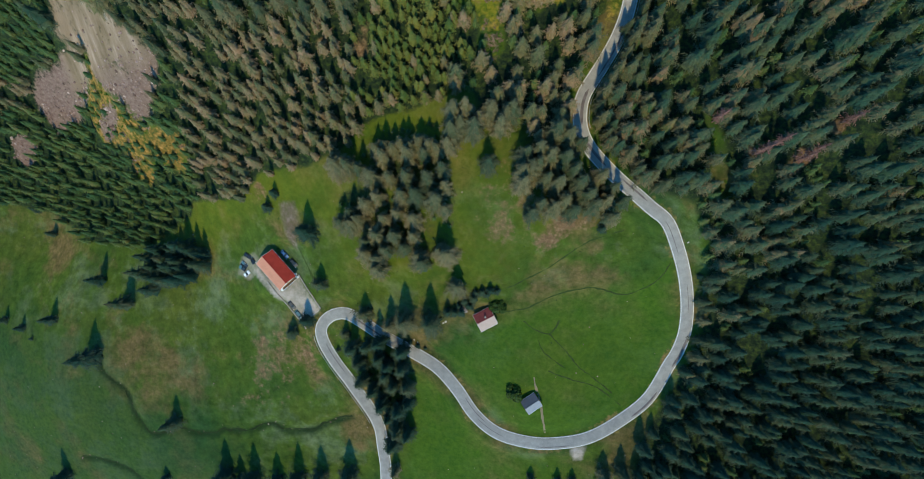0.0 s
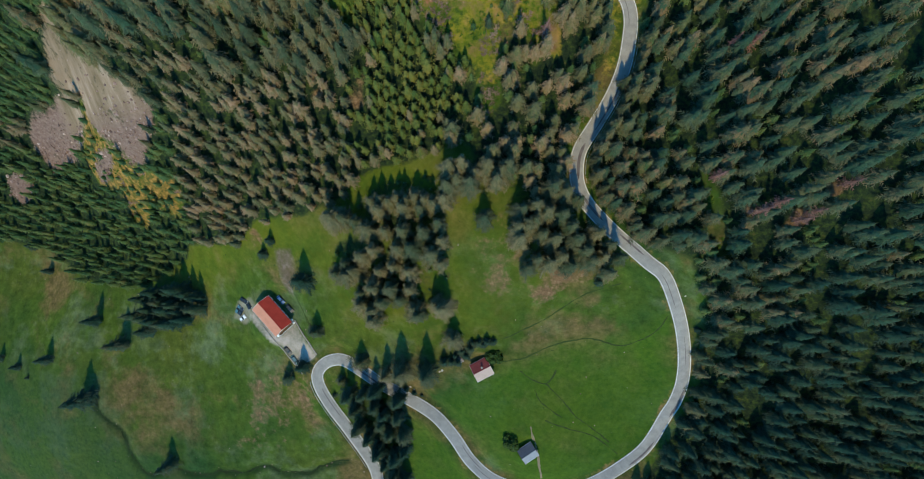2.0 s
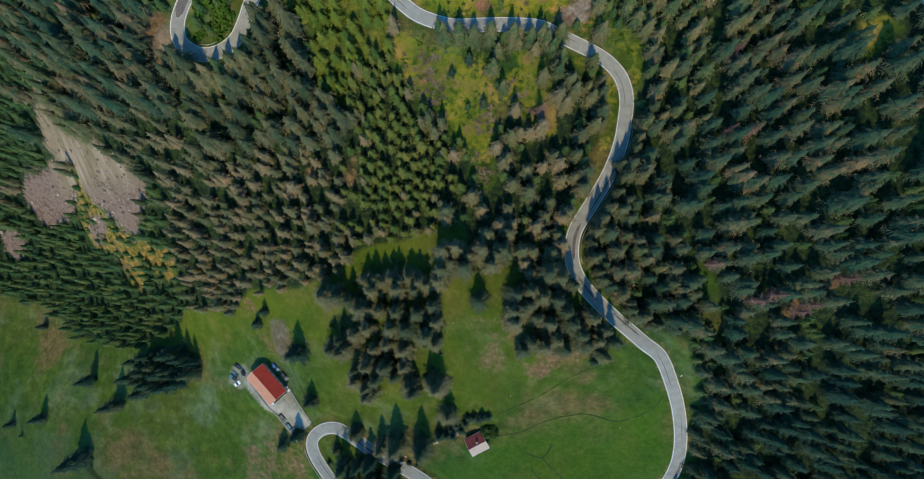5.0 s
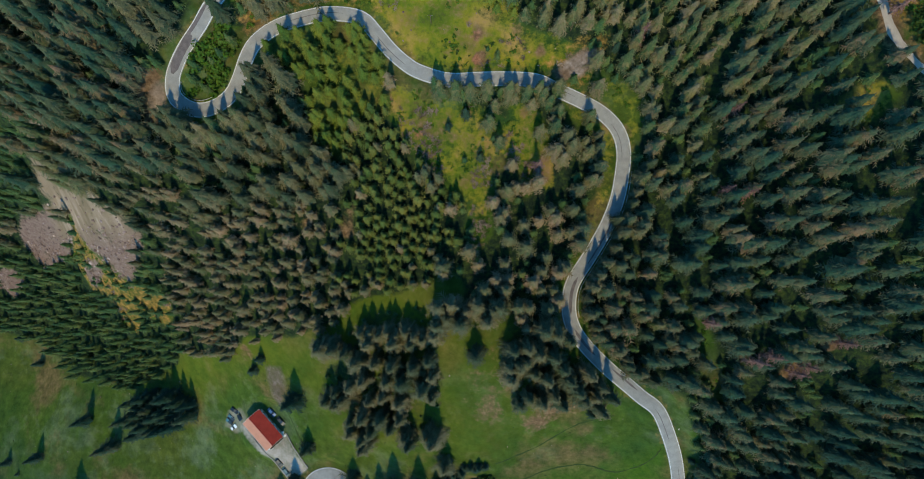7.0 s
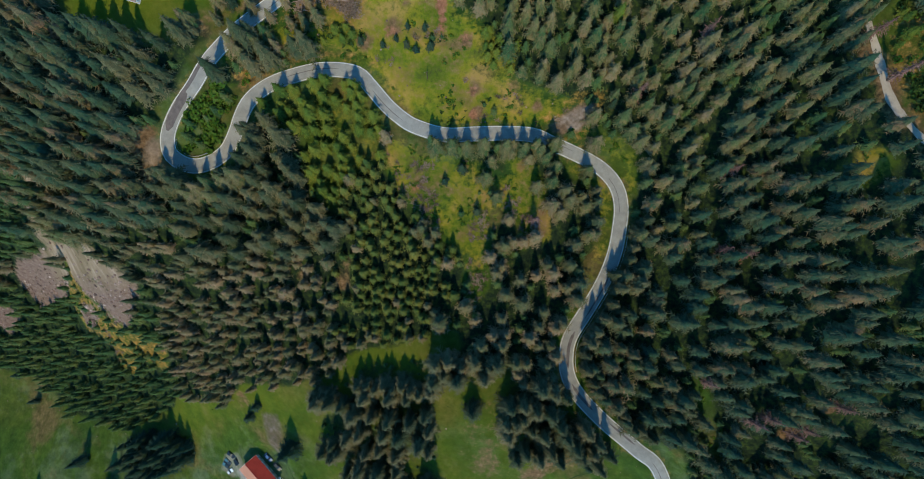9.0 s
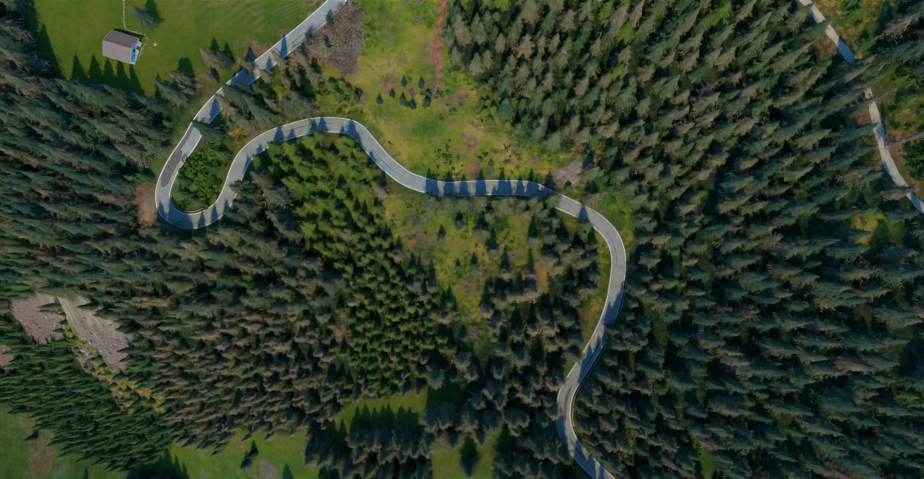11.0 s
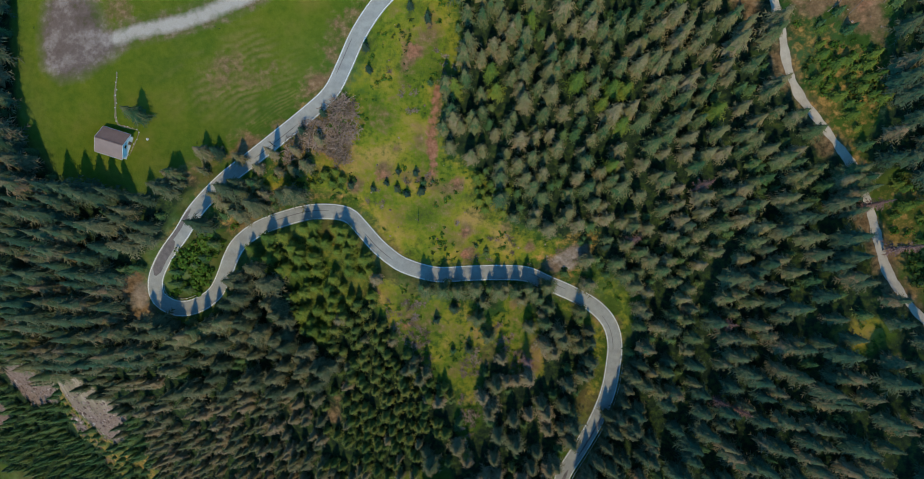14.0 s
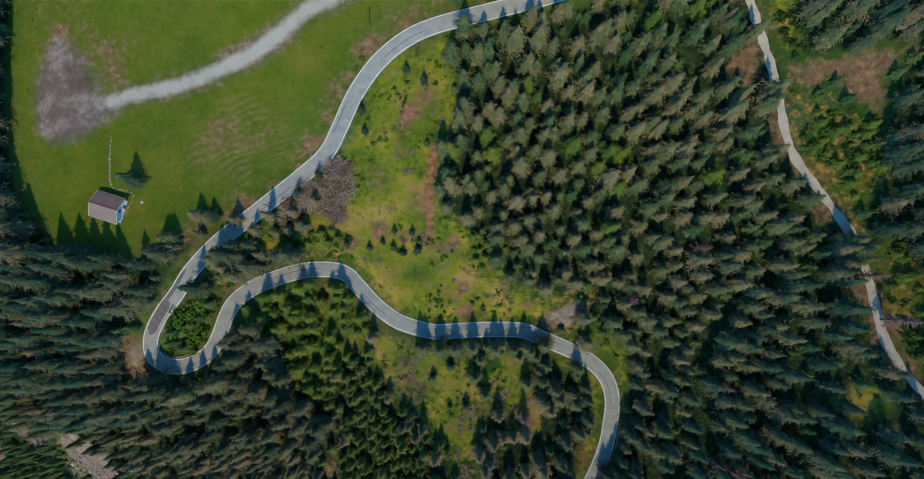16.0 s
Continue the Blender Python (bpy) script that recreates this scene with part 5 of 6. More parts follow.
bx, by = clumped(*scatter([SLOPE, LOWSLOPE], 4.0, fr, 0.7, 5.0), 0.5, 13.0)
forest("saplings", bx, by, YOUNG_SPRUCES, 2.5, 7, 12.0, "small spruce saplings in clumps on the open slope", M_NEEDLE_GREEN, 19, 1.2)
bx, by = clumped(*scatter([SHRUBS, TRACKSIDE], 2.6, fr, 0.9), 0.0, 21.0)
forest("shrubs", bx, by, BUSHES, 1.0, 3.0, 1.4, "light green bushes beside the gravel track", M_LEAF, 22)
bx, by = clumped(*scatter([SHRUBS, TRACKSIDE], 3.6, fr, 0.9), -0.1, 27.0)
forest("saplings", bx, by, YOUNG_SPRUCES, 4, 9, 12.0, "young spruces among the trackside bushes", M_LARCH, 23, 1.2)
bx, by = clumped(*scatter([SHRUBS, TRACKSIDE, NORTH_CLEARING], 2.6, fr, 0.9), 0.2, 24.0)
forest("shrubs", bx, by, BIG_BUSHES, 1.6, 4.0, 1.6, "dense green shrubs beside the gravel track", M_LEAF_DARK, 9)
bx, by = scatter([GAP, YELLOWS, BEND_VERGE], 3.2, fr, 0.6)
forest("shrubs", bx, by, BUSHES, 1.0, 2.5, 1.4, "green shrubs in a gap of the forest", M_LEAF, 10)
bx, by = scatter([LARCH_EDGE], 3.4, fr, 0.9)
forest("saplings", bx, by, YOUNG_SPRUCES, 5, 10, 12.0, "yellow-green young larches along the edge of the wood", M_LARCH, 29, 1.35)
bx, by = scatter([THORNS], 3.0, fr, 0.75, 4.0)
forest("shrubs", bx, by, BIG_BUSHES, 1.4, 3.4, 1.6, "dark and yellow-green shrubs on the bank between the roads", M_LEAF_DARK, 30)
bx, by = scatter([THORNS], 4.5, fr, 0.7, 4.0)
forest("saplings", bx, by, YOUNG_SPRUCES, 4, 8, 12.0, "young larches on the bank between the roads", M_LARCH, 31, 1.3)
bx, by = clumped(*scatter([BRUSH], 1.9, fr, 0.95, 3.6), -0.22, 40.0)
forest("dead_brush", bx, by, BARE_BUSHES, 2.0, 5.2, 3.0, "grey-brown leafless brush on the road bank", M_BRUSH, 11, 1.15)
bx, by = clumped(*scatter([BRUSH, BANK], 2.2, fr, 0.8, 5.0), -0.05, 41.0)
forest("shrubs", bx, by, BIG_BUSHES, 0.9, 2.8, 1.6, "green shrubs between the leafless brush of the bank", M_LEAF, 42)
bx, by = clumped(*scatter([LOWSLOPE], 1.8, fr, 0.85, 4.2), 0.05, 44.0)
forest("shrubs", bx, by, BUSHES, 0.3, 1.3, 1.4, "low scattered shrubs on the slope under the road", M_LEAF, 45)
bx, by = clumped(*scatter([LOWSLOPE], 2.2, fr, 0.85, 4.2), 0.1, 47.0)
forest("dead_brush", bx, by, BARE_BUSHES, 0.9, 2.6, 3.0, "brown dead twigs on the slope under the road", M_BRUSH, 48)
bx, by = scatter([ISLAND_A, ISLAND_B, ISLAND_C], 5.0, fr, 0.5, 4.0)
forest("saplings", bx, by, YOUNG_SPRUCES, 2.5, 6, 12.0, "small spruce saplings under the meadow trees", M_NEEDLE_GREEN, 12)
bx, by = scatter([STEPPE], 5.0, fr, 0.6)
forest("saplings", bx, by, YOUNG_SPRUCES, 4, 9, 12.0, "young spruces growing over the foot of the scree", M_NEEDLE_GREEN, 27, 1.1)
bx, by = clumped(*scatter([MEADOW, PASTURE], 3.4, fr, 0.7, 4.5), 0.48, 31.0)
forest("tussocks", bx, by, BUSHES, 0.25, 0.6, 1.4, "tufts of darker rough grass in the meadow", M_LEAF_DARK, 25)
def house(name, x, y, yaw, length, width, eave, ridge, roof_mat, lit_mat, wall_mat, label, chimney=(0.2, 0.25), panes=4):
    z = float(ground(np.array([x]), np.array([y]))[0])
    t = tagged(new(name), label, "house")
    hl, hw = length / 2, width / 2
    part("wall", box(bmesh.new(), -hl + 0.5, -hw + 0.5, -4, hl - 0.5, hw - 0.5, eave), wall_mat, t)
    for s in (-1, 1):
        bm = bmesh.new()
        up = 0.18
        q = [(-hl, s * hw, eave - 0.25), (hl, s * hw, eave - 0.25), (hl, 0, ridge), (-hl, 0, ridge)]
        lo = [bm.verts.new(p) for p in q]
        hi = [bm.verts.new((p[0], p[1], p[2] + up)) for p in q]
        bm.faces.new(lo), bm.faces.new(hi[::-1])
        for i in range(4):
            bm.faces.new((lo[i], lo[(i + 1) % 4], hi[(i + 1) % 4], hi[i]))
        bmesh.ops.recalc_face_normals(bm, faces=bm.faces)
        # lit_mat on the sun side: on most houses sunlight is in its colour
        part("roof_slope", bm, roof_mat if s > 0 else lit_mat, t)
        bm = bmesh.new()
        bmesh.ops.create_cone(bm, cap_ends=True, segments=8, radius1=0.08, radius2=0.08, depth=length, matrix=pose(0, s * (hw + 0.06), eave - 0.28, 0, 90, 0))
        part("gutter", bm, M_STEEL, t, "grey metal gutter")
    for s in (-1, 1):
        bm = bmesh.new()
        a = [bm.verts.new((s * (hl - 0.5) - s * d, yy, zz)) for d in (0, 0.3) for yy, zz in ((-hw + 0.5, eave), (hw - 0.5, eave), (0, ridge - 0.05))]
        bm.faces.new(a[:3]), bm.faces.new(a[3:])
        for i in range(3):
            bm.faces.new((a[i], a[(i + 1) % 3], a[3 + (i + 1) % 3], a[3 + i]))
        bmesh.ops.recalc_face_normals(bm, faces=bm.faces)
        part("gable", bm, wall_mat, t)
    part("ridge_cap", box(bmesh.new(), -hl, -0.16, ridge + 0.06, hl, 0.16, ridge + 0.26, 0.04), roof_mat, t)
    if chimney is None:
        chimney = ()
    for fx_, fy_ in [chimney] if chimney else []:
        cx, cy = fx_ * length, fy_ * width
        cz = ridge - abs(cy) / hw * (ridge - eave)
        stack = part("chimney", box(bmesh.new(), cx - 0.3, cy - 0.3, cz - 0.8, cx + 0.3, cy + 0.3, ridge + 0.6, 0.03), M_ROOF_BROWN, t, "brown brick chimney")
        part("cap", box(bmesh.new(), cx - 0.38, cy - 0.38, ridge + 0.6, cx + 0.38, cy + 0.38, ridge + 0.68, 0.02), M_STONE, stack)
    for s in (-1, 1):
        for i in range(panes):
            wx = -hl + 1.2 + (i + 0.5) * (length - 2.4) / panes
            for wz in ((1.0, 3.6) if eave > 4.5 else (1.0,)):
                w = part("window", box(bmesh.new(), wx - 0.55, s * (hw - 0.5) - 0.05, wz, wx + 0.55, s * (hw - 0.5) + 0.05, wz + 1.3), M_WHITE, t, "white framed window")
                part("pane", box(bmesh.new(), wx - 0.45, s * (hw - 0.5) - 0.07, wz + 0.1, wx + 0.45, s * (hw - 0.5) + 0.07, wz + 1.2), M_GLASS, w)
        gx = s * (hl - 0.5)
        w = part("window", box(bmesh.new(), gx - 0.05, -0.6, eave - 0.9, gx + 0.05, 0.6, eave + 0.4), M_WHITE, t, "white framed gable window")
        part("pane", box(bmesh.new(), gx - 0.07, -0.5, eave - 0.8, gx + 0.07, 0.5, eave + 0.3), M_GLASS, w)
    part("door", box(bmesh.new(), hl - 0.56, 1.0, 0, hl - 0.44, 2.0, 2.05), M_TIMBER, t, "brown timber door")
    for s in (-1, 1):
        for q in (-1, 1):
            a = Vector((s * (hl + 0.03), q * hw, eave - 0.2))
            b = Vector((s * (hl + 0.03), 0, ridge + 0.08))
            bm = bmesh.new()
            d = b - a
            m = Matrix.Translation((a + b) / 2) @ d.to_track_quat("X", "Z").to_matrix().to_4x4() @ Matrix.Diagonal((d.length, 0.06, 0.24, 1))
            bmesh.ops.create_cube(bm, size=1, matrix=m)
            part("bargeboard", bm, M_WHITE if wall_mat is not M_TIMBER else M_TIMBER, t, "painted bargeboard")
    t.matrix_basis = pose(x, y, z, 0, 0, yaw)
    return t


farm = house("farmhouse", -89.83, 8.02, -47.95, 15.7, 9.41, 5.5, 8.8, M_ROOF_RED, M_ROOF_SALMON, M_WALL, "large farmhouse with red tiled gable roof beside a gravel lot", None, 5)
part("balcony", box(bmesh.new(), 7.35, -3.6, 2.6, 8.7, 3.6, 2.75, 0.02), M_TIMBER, farm, "timber balcony on the gable")
part("balcony_rail", box(bmesh.new(), 8.6, -3.6, 2.75, 8.68, 3.6, 3.7, 0.01), M_WHITE, farm, "white balcony railing")
house("cottage", 1.13, -12.53, 27.31, 7.51, 7.52, 3.6, 6.2, M_ROOF_MAROON, M_ROOF_MAROON_LIT, M_WALL, "small cottage with maroon gable roof among shrubs", (0.05, 0.12), 3)
house("barn", 20.3, -47.51, 33.12, 6.84, 6.44, 3.2, 5.6, M_ROOF_SLATE, M_ROOF_SLATE_LIT, M_TIMBER, "small barn with grey slate roof on the meadow", None, 2)
house("barn", -105.15, 181.74, -17.4, 8.99, 8.1, 3.3, 5.8, M_ROOF_BROWN, M_ROOF_PALE, M_WALL, "barn with brown tiled roof and white gable on the pasture", None, 3)


house("garden_shed", -8.1, -9.0, 30, 3.2, 2.6, 2.0, 2.9, M_ROOF_PALE, M_ROOF_PALE, M_TIMBER, "small timber garden shed beside the cottage", None, 1)


# ---- round crowned trees ----
def broadleaf(x, y, h, r, label):
    rr = random.Random(int(x * 7))
    t = tagged(new("broadleaf_tree"), label, "tree")
    v, f = bush_arrays(rr, r, h * 0.8, 16, 60)
    v[:, 2] += h * 0.12
    part("crown", mesh_of("crown", v, f, M_LEAF_DARK, np.zeros(len(v))), M_LEAF_DARK, t)
    v, f = trunk_arrays(h * 0.75, 0.22)
    part("trunk", mesh_of("trunk", v, f, M_BARK), M_BARK, t)
    t.matrix_basis = pose(x, y, float(ground(np.array([x]), np.array([y]))[0]))


broadleaf(13.0, -43.8, 8.5, 2.9, "round dark green leafy tree beside the slate barn")
broadleaf(6.5, -7.3, 5.0, 2.6, "round leafy tree at the cottage corner")
for i, (x, y) in enumerate([(-2.6, -1.8), (-0.2, -1.5), (3.1, -1.1), (5.7, -1.0), (-5.2, -7.3), (-3.5, -4.4), (1.7, -2.5), (-6.9, -5.4), (-11.3, -9.8), (-9.5, -7.3)]):
    plant(x, y, 6.0 + (i % 3) * 1.6, 6 + i % 4, 50.0 * i, 1.35)


# ---- rocks, stream and paths ----
def rock_arrays(rng):
    bm = bmesh.new()
    bmesh.ops.create_icosphere(bm, subdivisions=1, radius=1)
    for v in bm.verts:
        v.co *= rng.uniform(0.65, 1.2)
        v.co.z *= 0.7
    v = np.array([tuple(q.co) for q in bm.verts])
    bm.verts.index_update()
    f = np.array([[q.index for q in p.verts] for p in bm.faces])
    bm.free()
    return v, f


ROCKS = [rock_arrays(rng) for _ in range(6)]


def strew(name, x, y, s0, s1, label, seed, mat=None):
    """Many stones lying about, as one object."""
    g = np.random.default_rng(seed)
    z = ground(x, y)
    VV, FF, TT, n = [], [], [], 0
    for px, py, pz in zip(x, y, z):
        v, f = ROCKS[int(g.integers(6))]
        s = s0 + (s1 - s0) * g.random() ** 2.5
        a = g.uniform(0, 6.283)
        q = np.column_stack([(v[:, 0] * math.cos(a) - v[:, 1] * math.sin(a)) * s + px, (v[:, 0] * math.sin(a) + v[:, 1] * math.cos(a)) * s + py, v[:, 2] * s + pz + 0.15 * s])
        VV.append(q), FF.append(f + n), TT.append(np.full(len(v), g.random()))
        n += len(v)
    return tagged(new(name, mesh_of(name, np.vstack(VV), np.vstack(FF), mat or M_ROCK, np.concatenate(TT))), label, "stones", kind="stuff")


rk = np.random.default_rng(21)
px_, py_ = scatter([SCREE_A], 1.45, rk, 0.9)
low_half = ((py_ + rk.normal(0, 3, len(px_)) < 94) & (rk.random(len(px_)) < 0.75)) | (rk.random(len(px_)) < 0.08)
strew("boulders", px_[low_half], py_[low_half], 0.22, 0.95, "pale reddish boulders strewn over the scree", 1)
px_, py_ = scatter([SCREE_C, SCREE_B], 1.9, rk, 0.9)
strew("boulders", px_, py_, 0.3, 1.2, "grey boulders among the trees", 2)
px_, py_ = scatter([SLASH], 3.0, rk, 0.5)
strew("boulders", px_, py_, 0.12, 0.45, "stones on the cleared brown slope", 3)
px_, py_ = scatter([SLOPE, TURNOUT], 5.0, rk, 0.4, 4)
strew("boulders", px_, py_, 0.15, 0.5, "small pale stones on the open slope", 5)
px_, py_ = scatter([MEADOW], 9.0, rk, 0.3, 5)
strew("boulders", px_, py_, 0.12, 0.35, "small stones scattered in the meadow grass", 6)


def draped(name, points, width, mat, label, lift=0.09):
    line = spline(points, 1.0)
    g = np.random.default_rng(len(name) + len(points))
    r = side(line)
    wob = np.convolve(g.uniform(-1, 1, len(line) + 8), np.ones(5) / 5, mode="same")[4:-4]
    wid = np.convolve(g.uniform(0.6, 1.4, len(line) + 8) if width > 1 else g.uniform(-0.1, 2.1, len(line) + 8).clip(0.12), np.ones(3) / 3, mode="same")[4:-4]
    v = []
    for k in (-0.5, 0, 0.5):
        q = line + r * (wob * (1.5 if name == "stream" else 0.55 if width < 1.8 else 0.15) + k * width * wid)[:, None]
        v.append(np.column_stack([q, ground(q[:, 0], q[:, 1]) + lift]))
    v = np.stack(v, 1)
    i = np.arange(len(line) * 3).reshape(-1, 3)
    f = np.stack([i[:-1, :-1], i[:-1, 1:], i[1:, 1:], i[1:, :-1]], -1).reshape(-1, 4)
    tagged(new(name, mesh_of(name, v.reshape(-1, 3), f, mat)), label, "path", kind="structure")
    return line


for pts_ in (STREAM, BROOK):
    line = draped("stream", pts_, 0.8, M_WET, "narrow dark stream bed winding through the meadow", 0.25)
    g = np.random.default_rng(5)
    q = (line + g.normal(0, 0.7, (len(line), 2)))[::4]
    strew("stones", q[:, 0], q[:, 1], 0.15, 0.55, "pale stones along the stream", 8)
for pts_ in (PATH_A, PATH_B, PATH_C, PATH_D):
    draped("footpath", pts_, 0.45, M_TRODDEN, "narrow trodden path through the grass")
for pts_ in (PATH_F, PATH_G):
    draped("footpath", pts_, 0.4, M_TRODDEN, "faint track worn in the meadow")
draped("gravel_track", TRACK, 2.5, M_GRAVEL, "pale gravel forest track winding along the slope", 0.12)
draped("footpath", PATH_E, 0.7, M_PALE_EARTH, "pale earth footpath from the barn to the road")


# ---- cars ----
def car(x, y, yaw, paint, label, length=4.3):
    t = tagged(new("car"), label, "car", "parked cars")
    hl, hw = length / 2, 0.88
    bm = bmesh.new()
    prof = [(-hl, 0.35), (-hl, 0.85), (-hl + 0.5, 0.98), (hl - 1.1, 0.95), (hl - 0.1, 0.72), (hl, 0.35)]
    rows_ = [[bm.verts.new((px, s * hw * (0.96 if pz > 0.9 else 1), pz)) for px, pz in prof] for s in (-1, 1)]
    bm.faces.new(rows_[0]), bm.faces.new(rows_[1][::-1])
    for i in range(len(prof)):
        j = (i + 1) % len(prof)
        bm.faces.new((rows_[0][i], rows_[1][i], rows_[1][j], rows_[0][j]))
    bmesh.ops.recalc_face_normals(bm, faces=bm.faces)
    bmesh.ops.bevel(bm, geom=list(bm.edges), offset=0.06, segments=2, affect="EDGES")
    body = part("body", bm, paint, t)
    bm = bmesh.new()
    lo = [bm.verts.new(p) for p in ((-hl + 0.35, -0.8, 0.95), (hl - 1.25, -0.8, 0.93), (hl - 1.25, 0.8, 0.93), (-hl + 0.35, 0.8, 0.95))]
    hi = [bm.verts.new(p) for p in ((-hl + 0.75, -0.62, 1.42), (hl - 2.0, -0.62, 1.42), (hl - 2.0, 0.62, 1.42), (-hl + 0.75, 0.62, 1.42))]
    for i in range(4):
        bm.faces.new((lo[i], lo[(i + 1) % 4], hi[(i + 1) % 4], hi[i]))
    bm.faces.new(hi), bm.faces.new(lo[::-1])
    bmesh.ops.recalc_face_normals(bm, faces=bm.faces)
    part("windows", bm, M_GLASS, t, "dark tinted car windows")
    part("roof", box(bmesh.new(), -hl + 0.72, -0.64, 1.4, hl - 1.95, 0.64, 1.47, 0.03), paint, t)
    for sx in (-hl + 0.8, hl - 0.85):
        for sy in (-0.8, 0.8):
            bm = bmesh.new()
            bmesh.ops.create_cone(bm, cap_ends=True, segments=14, radius1=0.33, radius2=0.33, depth=0.2, matrix=pose(sx, sy, 0.33, 90))
            part("wheel", bm, M_TYRE, t, "black rubber wheel")
    for sy in (-0.6, 0.6):
        part("headlight", box(bmesh.new(), hl - 0.12, sy - 0.16, 0.58, hl + 0.01, sy + 0.16, 0.7, 0.02), M_WHITE, t, "clear headlight")
    # sit on the slope under the wheels
    c, s = math.cos(radians(yaw)), math.sin(radians(yaw))
    xs = np.array([x - c * 1.3, x + c * 1.3, x + s * 0.8, x - s * 0.8])
    ys = np.array([y - s * 1.3, y + s * 1.3, y - c * 0.8, y + c * 0.8])
    z = ground(xs, ys)
    pitch = math.degrees(math.atan2(z[0] - z[1], 2.6))
    t.matrix_basis = pose(x, y, float(z.mean()) + 0.02, 0, pitch, yaw)
    return t


car(-105.4, 14.5, -30, M_CAR_DARK, "black car parked at the farmhouse end")
car(-109.0, 10.8, 55, M_CAR_TEAL, "dark teal estate car parked beside the farmhouse", 4.6)
car(-107.5, 9.8, 55, M_CAR_DARK, "dark car parked close to a teal one")
car(-106.5, 6.8, 35, M_CAR_WHITE, "white car parked on the gravel edge")
car(-102.1, 11.8, -50, M_CAR_DARK, "small dark car at the farmhouse corner", 3.6)
car(-84.6, -7.5, -52, M_CAR_DARK, "dark car parked along the gravel lot")
car(-81.4, -11.8, -52, M_CAR_TEAL, "blue-grey car parked along the gravel lot", 4.8)
car(-87.1, 15.0, -48, M_CAR_BLUE, "blue car parked behind the farmhouse")
car(-83.1, 11.2, -48, M_CAR_DARK, "dark car parked behind the farmhouse")


# ---- walls, rails and poles ----
def wall_run(name, points, height, thick, mat, label, category):
    line = spline(points, 1.5)
    g = ground(line[:, 0], line[:, 1])
    t = tagged(new(name), label, category)
    v, f = ribbon(line, g, (-thick / 2, -thick / 2, thick / 2, thick / 2), (-0.5, height, height, -0.5))
    part("stonework", mesh_of("stonework", v, f, mat), mat, t)
    return t


wall_run("garden_wall", [(-80.9, 6.0), (-77.9, 1.9), (-74.3, -3.3), (-70.6, -9.5)], 0.7, 0.5, M_STONE, "low stone wall along the gravel lot", "wall")
wall_run("garden_wall", [(-95.1, 3.0), (-90.5, -2.8), (-86.4, -8.1), (-81.1, -14.7), (-77.9, -18.7)], 0.5, 0.5, M_STONE, "low retaining wall below the farmhouse lot", "wall")


def guard_rail(a, b, s, label):
    """A steel rail beside the road between two places on the plan, on side s."""
    i = int(np.argmin(np.hypot(*(road_line - np.array(a)).T)))
    j = int(np.argmin(np.hypot(*(road_line - np.array(b)).T)))
    i, j = min(i, j), max(i, j)
    line, z = road_line[i:j + 1] + side(road_line)[i:j + 1] * s * 3.25, road_z[i:j + 1]
    t = tagged(new("guard_rail"), label, "guard rail")
    v, f = ribbon(line, z, (-0.05, -0.05, 0.05, 0.05), (0.4, 0.75, 0.75, 0.4))
    part("beam", mesh_of("beam", v, f, M_STEEL), M_STEEL, t)
    post = None
    for k in range(0, len(line), 2):
        if post is None:
            bm = box(bmesh.new(), -0.07, -0.07, -0.9, 0.07, 0.07, 0.7)
            ob = part("post", bm, M_STEEL, t)
            post = ob.data
        else:
            ob = part("post", post, M_STEEL, t)
        ob.location = (line[k][0], line[k][1], z[k])


guard_rail((-71.6, -21.2), (-47.5, -60.7), -1, "steel guard rail along the lower road leg")
guard_rail((54.6, 112.3), (36.4, 58.0), 1, "pale steel guard rail on the outer side of the forest bend")
guard_rail((-102.5, 140.4), (-87.9, 130.7), 1, "steel guard rail round the outside of the hairpin")


def pole(x, y, h=8.0):
    t = tagged(new("utility_pole"), "weathered wooden utility pole standing in the grass", "pole", "utility poles")
    bm = bmesh.new()
    bmesh.ops.create_cone(bm, cap_ends=True, segments=10, radius1=0.14, radius2=0.1, depth=h + 1, matrix=pose(0, 0, h / 2 - 0.5))
    part("post", bm, M_BARK, t)
    part("crossarm", box(bmesh.new(), -0.7, -0.06, h - 0.5, 0.7, 0.06, h - 0.38, 0.01), M_BARK, t)
    for sx in (-0.6, 0, 0.6):
        bm = bmesh.new()
        bmesh.ops.create_cone(bm, cap_ends=True, segments=8, radius1=0.05, radius2=0.03, depth=0.16, matrix=pose(sx, 0, h - 0.3))
        part("insulator", bm, M_WHITE, t)
    t.matrix_basis = pose(x, y, float(ground(np.array([x]), np.array([y]))[0]))


for x, y in [(-25.4, 237.1), (-59.1, 183.2), (23.6, 145.9), (34.4, 158.2), (-13.8, 160.4)]:
    pole(x, y)


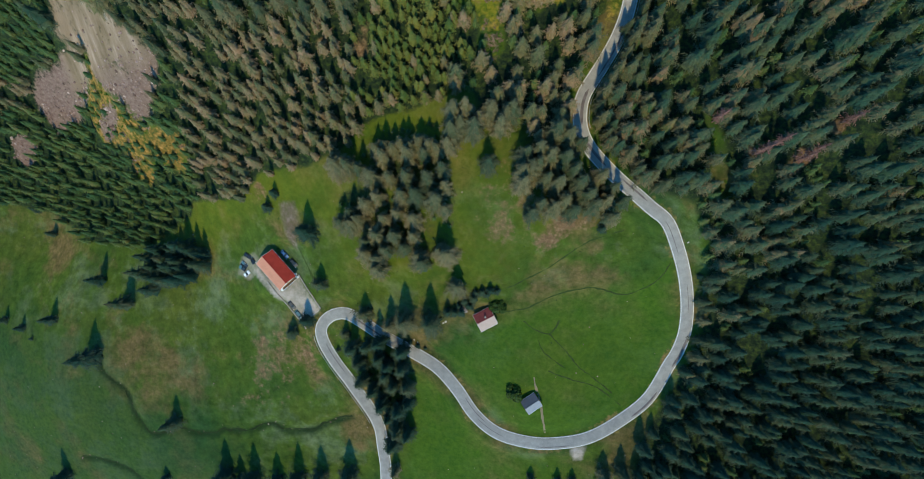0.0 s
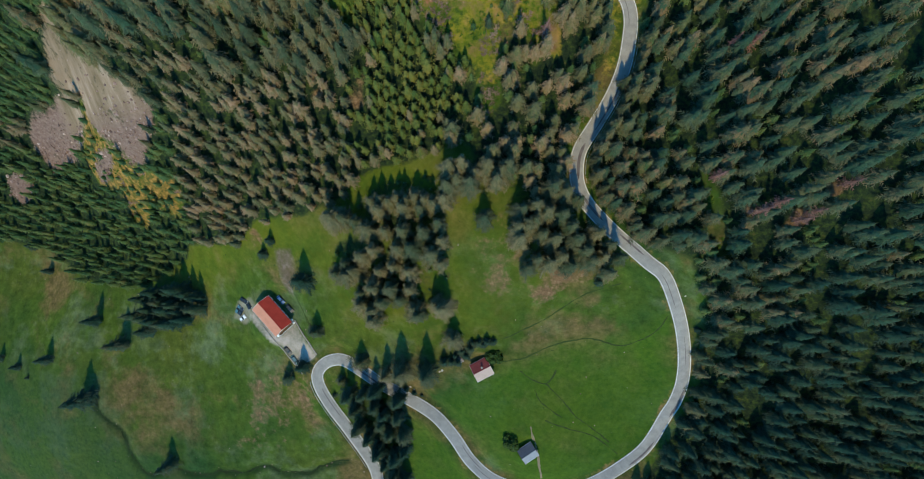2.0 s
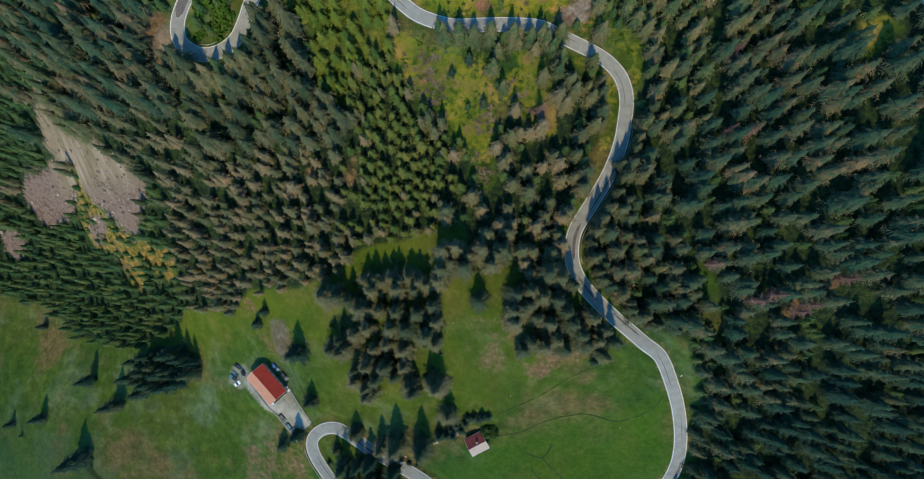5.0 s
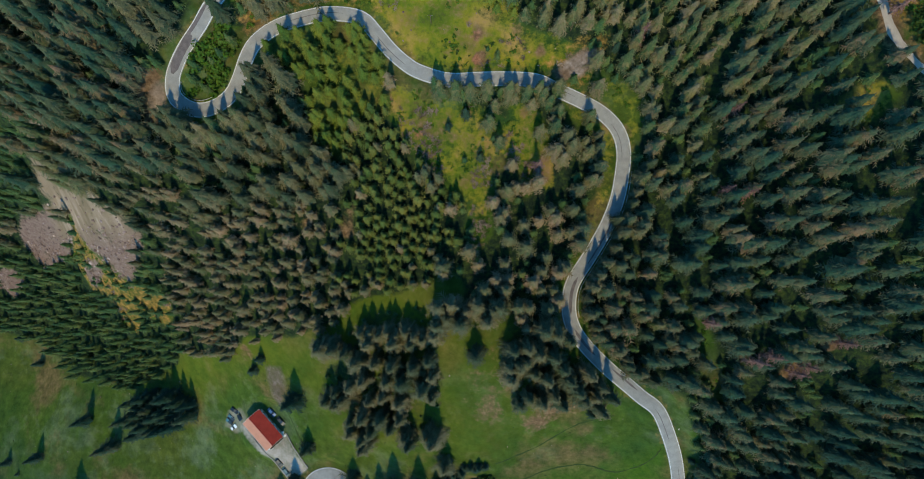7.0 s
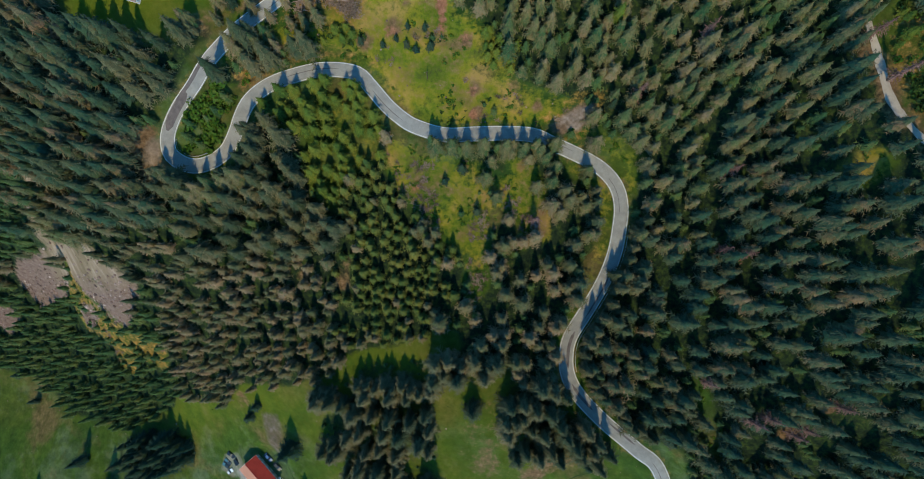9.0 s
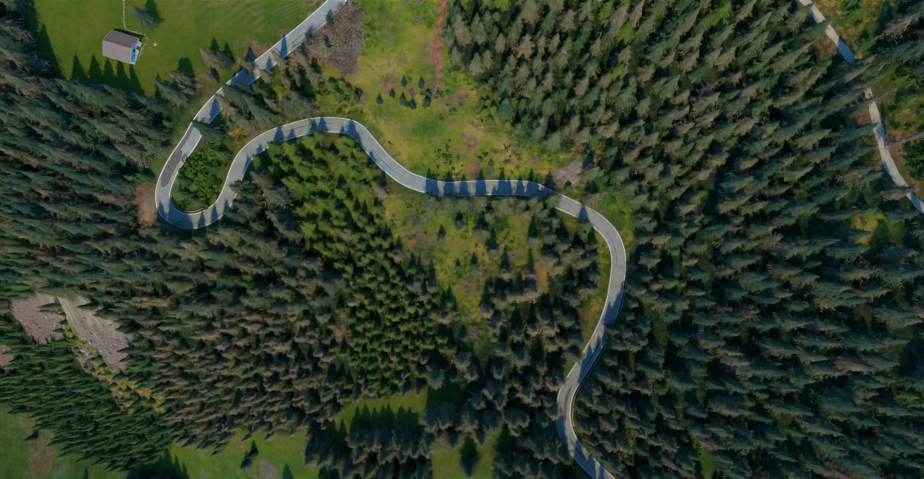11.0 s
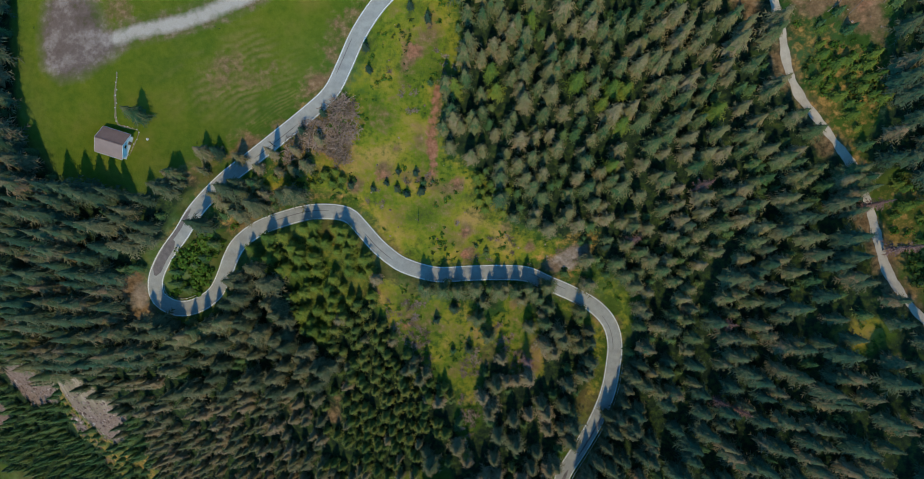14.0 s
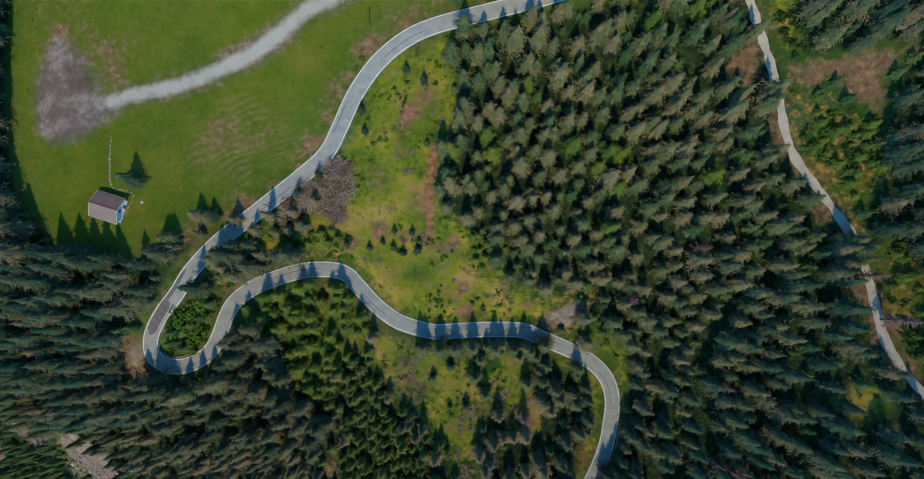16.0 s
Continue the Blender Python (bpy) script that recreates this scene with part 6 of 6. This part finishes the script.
# ---- logs on the cleared slope, stepping stones, fence posts ----
def fallen(x, y, yaw, length, r):
    bm = bmesh.new()
    bmesh.ops.create_cone(bm, cap_ends=True, segments=8, radius1=r, radius2=r * 0.6, depth=length, matrix=pose(0, 0, 0, 0, 90, 0))
    me = bpy.data.meshes.new("fallen_trunk")
    bm.to_mesh(me)
    bm.free()
    me.materials.append(M_DEADWOOD)
    t = tagged(new("fallen_trunk", me), "bare grey trunk lying on the cleared slope", "log", "felled trunks")
    c, s = math.cos(radians(yaw)) * length / 2, math.sin(radians(yaw)) * length / 2
    z = ground(np.array([x - c, x + c, x]), np.array([y - s, y + s, y]))
    t.matrix_basis = pose(x, y, max(float(z[2]), float(z[:2].mean())) + r * 0.6, 0, math.degrees(math.atan2(z[0] - z[1], length)), yaw)


for i, (x, y) in enumerate([(113.9, 219.1), (115.9, 219.9), (118.2, 218.2), (119.6, 220.0), (110.9, 215.8), (106.4, 217.2)]):
    fallen(x, y, 15 + (i * 53) % 60, 4 + i % 3 * 1.5, 0.13)


def small_stone(x, y, s, label, category):
    v, f = ROCKS[int(abs(x) * 10) % 6]
    ob = tagged(new("stone", mesh_of("stone", v * s, f, M_PALE_STONE)), label, category, "stepping stones")
    ob.matrix_basis = pose(x, y, float(ground(np.array([x]), np.array([y]))[0]) + 0.1 * s)


for x, y in [(-16.2, -14.4), (-15.2, -13.8), (-29.1, -22.0), (-27.6, -23.0), (76.8, 17.4), (-96.3, 183.7)]:
    small_stone(x, y, 0.55, "pale boulder lying in the grass", "stone")
BARN_PATH = [(-104.1, 203.0), (-104.6, 195.0), (-105.1, 188.5), (-102.3, 187.4), (-98.7, 186.2), (-99.1, 184.0), (-101.9, 178.1)]
for i, (x, y) in enumerate(spline(BARN_PATH, 1.3)):
    small_stone(x + 0.2 * math.sin(i * 2.1), y + 0.2 * math.cos(i * 1.7), 0.14 + 0.06 * (i % 3), "pale stepping stone in the pasture grass", "stone")
draped("footpath", BARN_PATH, 0.4, M_PALE_EARTH, "thin pale footpath leading round the pasture barn")
draped("footpath", [(-79.1, 16.2), (-76.2, 10.3), (-73.1, 4.2), (-71.2, -2.6)], 0.7, M_TRODDEN, "worn earth path along the edge of the farm lot")


def garden_table(x, y, r=0.6):
    t = tagged(new("garden_table"), "small round white table beside the farmhouse wall", "table", "garden tables")
    bm = bmesh.new()
    bmesh.ops.create_cone(bm, cap_ends=True, segments=16, radius1=r, radius2=r, depth=0.05, matrix=pose(0, 0, 0.74))
    part("tabletop", bm, M_WHITE, t)
    for i in range(3):
        a = 2.094 * i
        bm = bmesh.new()
        bmesh.ops.create_cone(bm, cap_ends=True, segments=6, radius1=0.03, radius2=0.03, depth=0.9, matrix=pose(0.4 * r * math.cos(a), 0.4 * r * math.sin(a), 0.28))
        part("leg", bm, M_STEEL, t)
    t.matrix_basis = pose(x, y, float(ground(np.array([x]), np.array([y]))[0]))


for x, y in [(-88.2, -0.8), (-82.1, 6.2), (-81.3, 4.9)]:
    garden_table(x, y)
wall_run("kerb", [(-76.9, -13.1), (-73.9, -11.2), (-71.4, -9.4)], 0.12, 0.35, M_PALE_STONE, "pale stone kerb between the gravel lot and the road", "kerb")


# ---- dead spruces in the east wood ----
M_RUST = foliage_material("dry_needles", [(0.0, (0.1, 0.055, 0.045)), (0.5, (0.19, 0.1, 0.085)), (1.0, (0.3, 0.18, 0.15))], 0.7)


def dead_spruce(x, y, h, seed):
    rr = random.Random(seed)
    t = tagged(new("dead_spruce"), "dead spruce with sparse reddish brown boughs and bleached trunk", "tree", "dead spruces")
    v, f = spruce_arrays(rr, h, 2.6, 10, 6, 0.2, 0.5, 3, 0.25)
    part("crown", mesh_of("crown", v[:, :3], f, M_RUST, np.zeros(len(v)), v[:, 3]), M_RUST, t)
    v, f = trunk_arrays(h, 0.26)
    part("trunk", mesh_of("trunk", v, f, M_DEADWOOD), M_DEADWOOD, t)
    t.matrix_basis = pose(x, y, float(ground(np.array([x]), np.array([y]))[0]), 0, 0, 40.0 * seed)


for i, (x, y) in enumerate([(83.3, 101.5), (56.3, 153.0), (75.4, 169.2), (120.8, 148.6), (87.8, 99.5), (78.8, 57.6), (103.1, 42.3), (105.8, 44.5), (113.1, 52.6), (91.4, 45.6), (95.2, 47.6), (23.5, 112.3), (84.4, 126.4), (114.8, 160.8)]):
    dead_spruce(x, y, 18.0 + (i * 7) % 8, i)
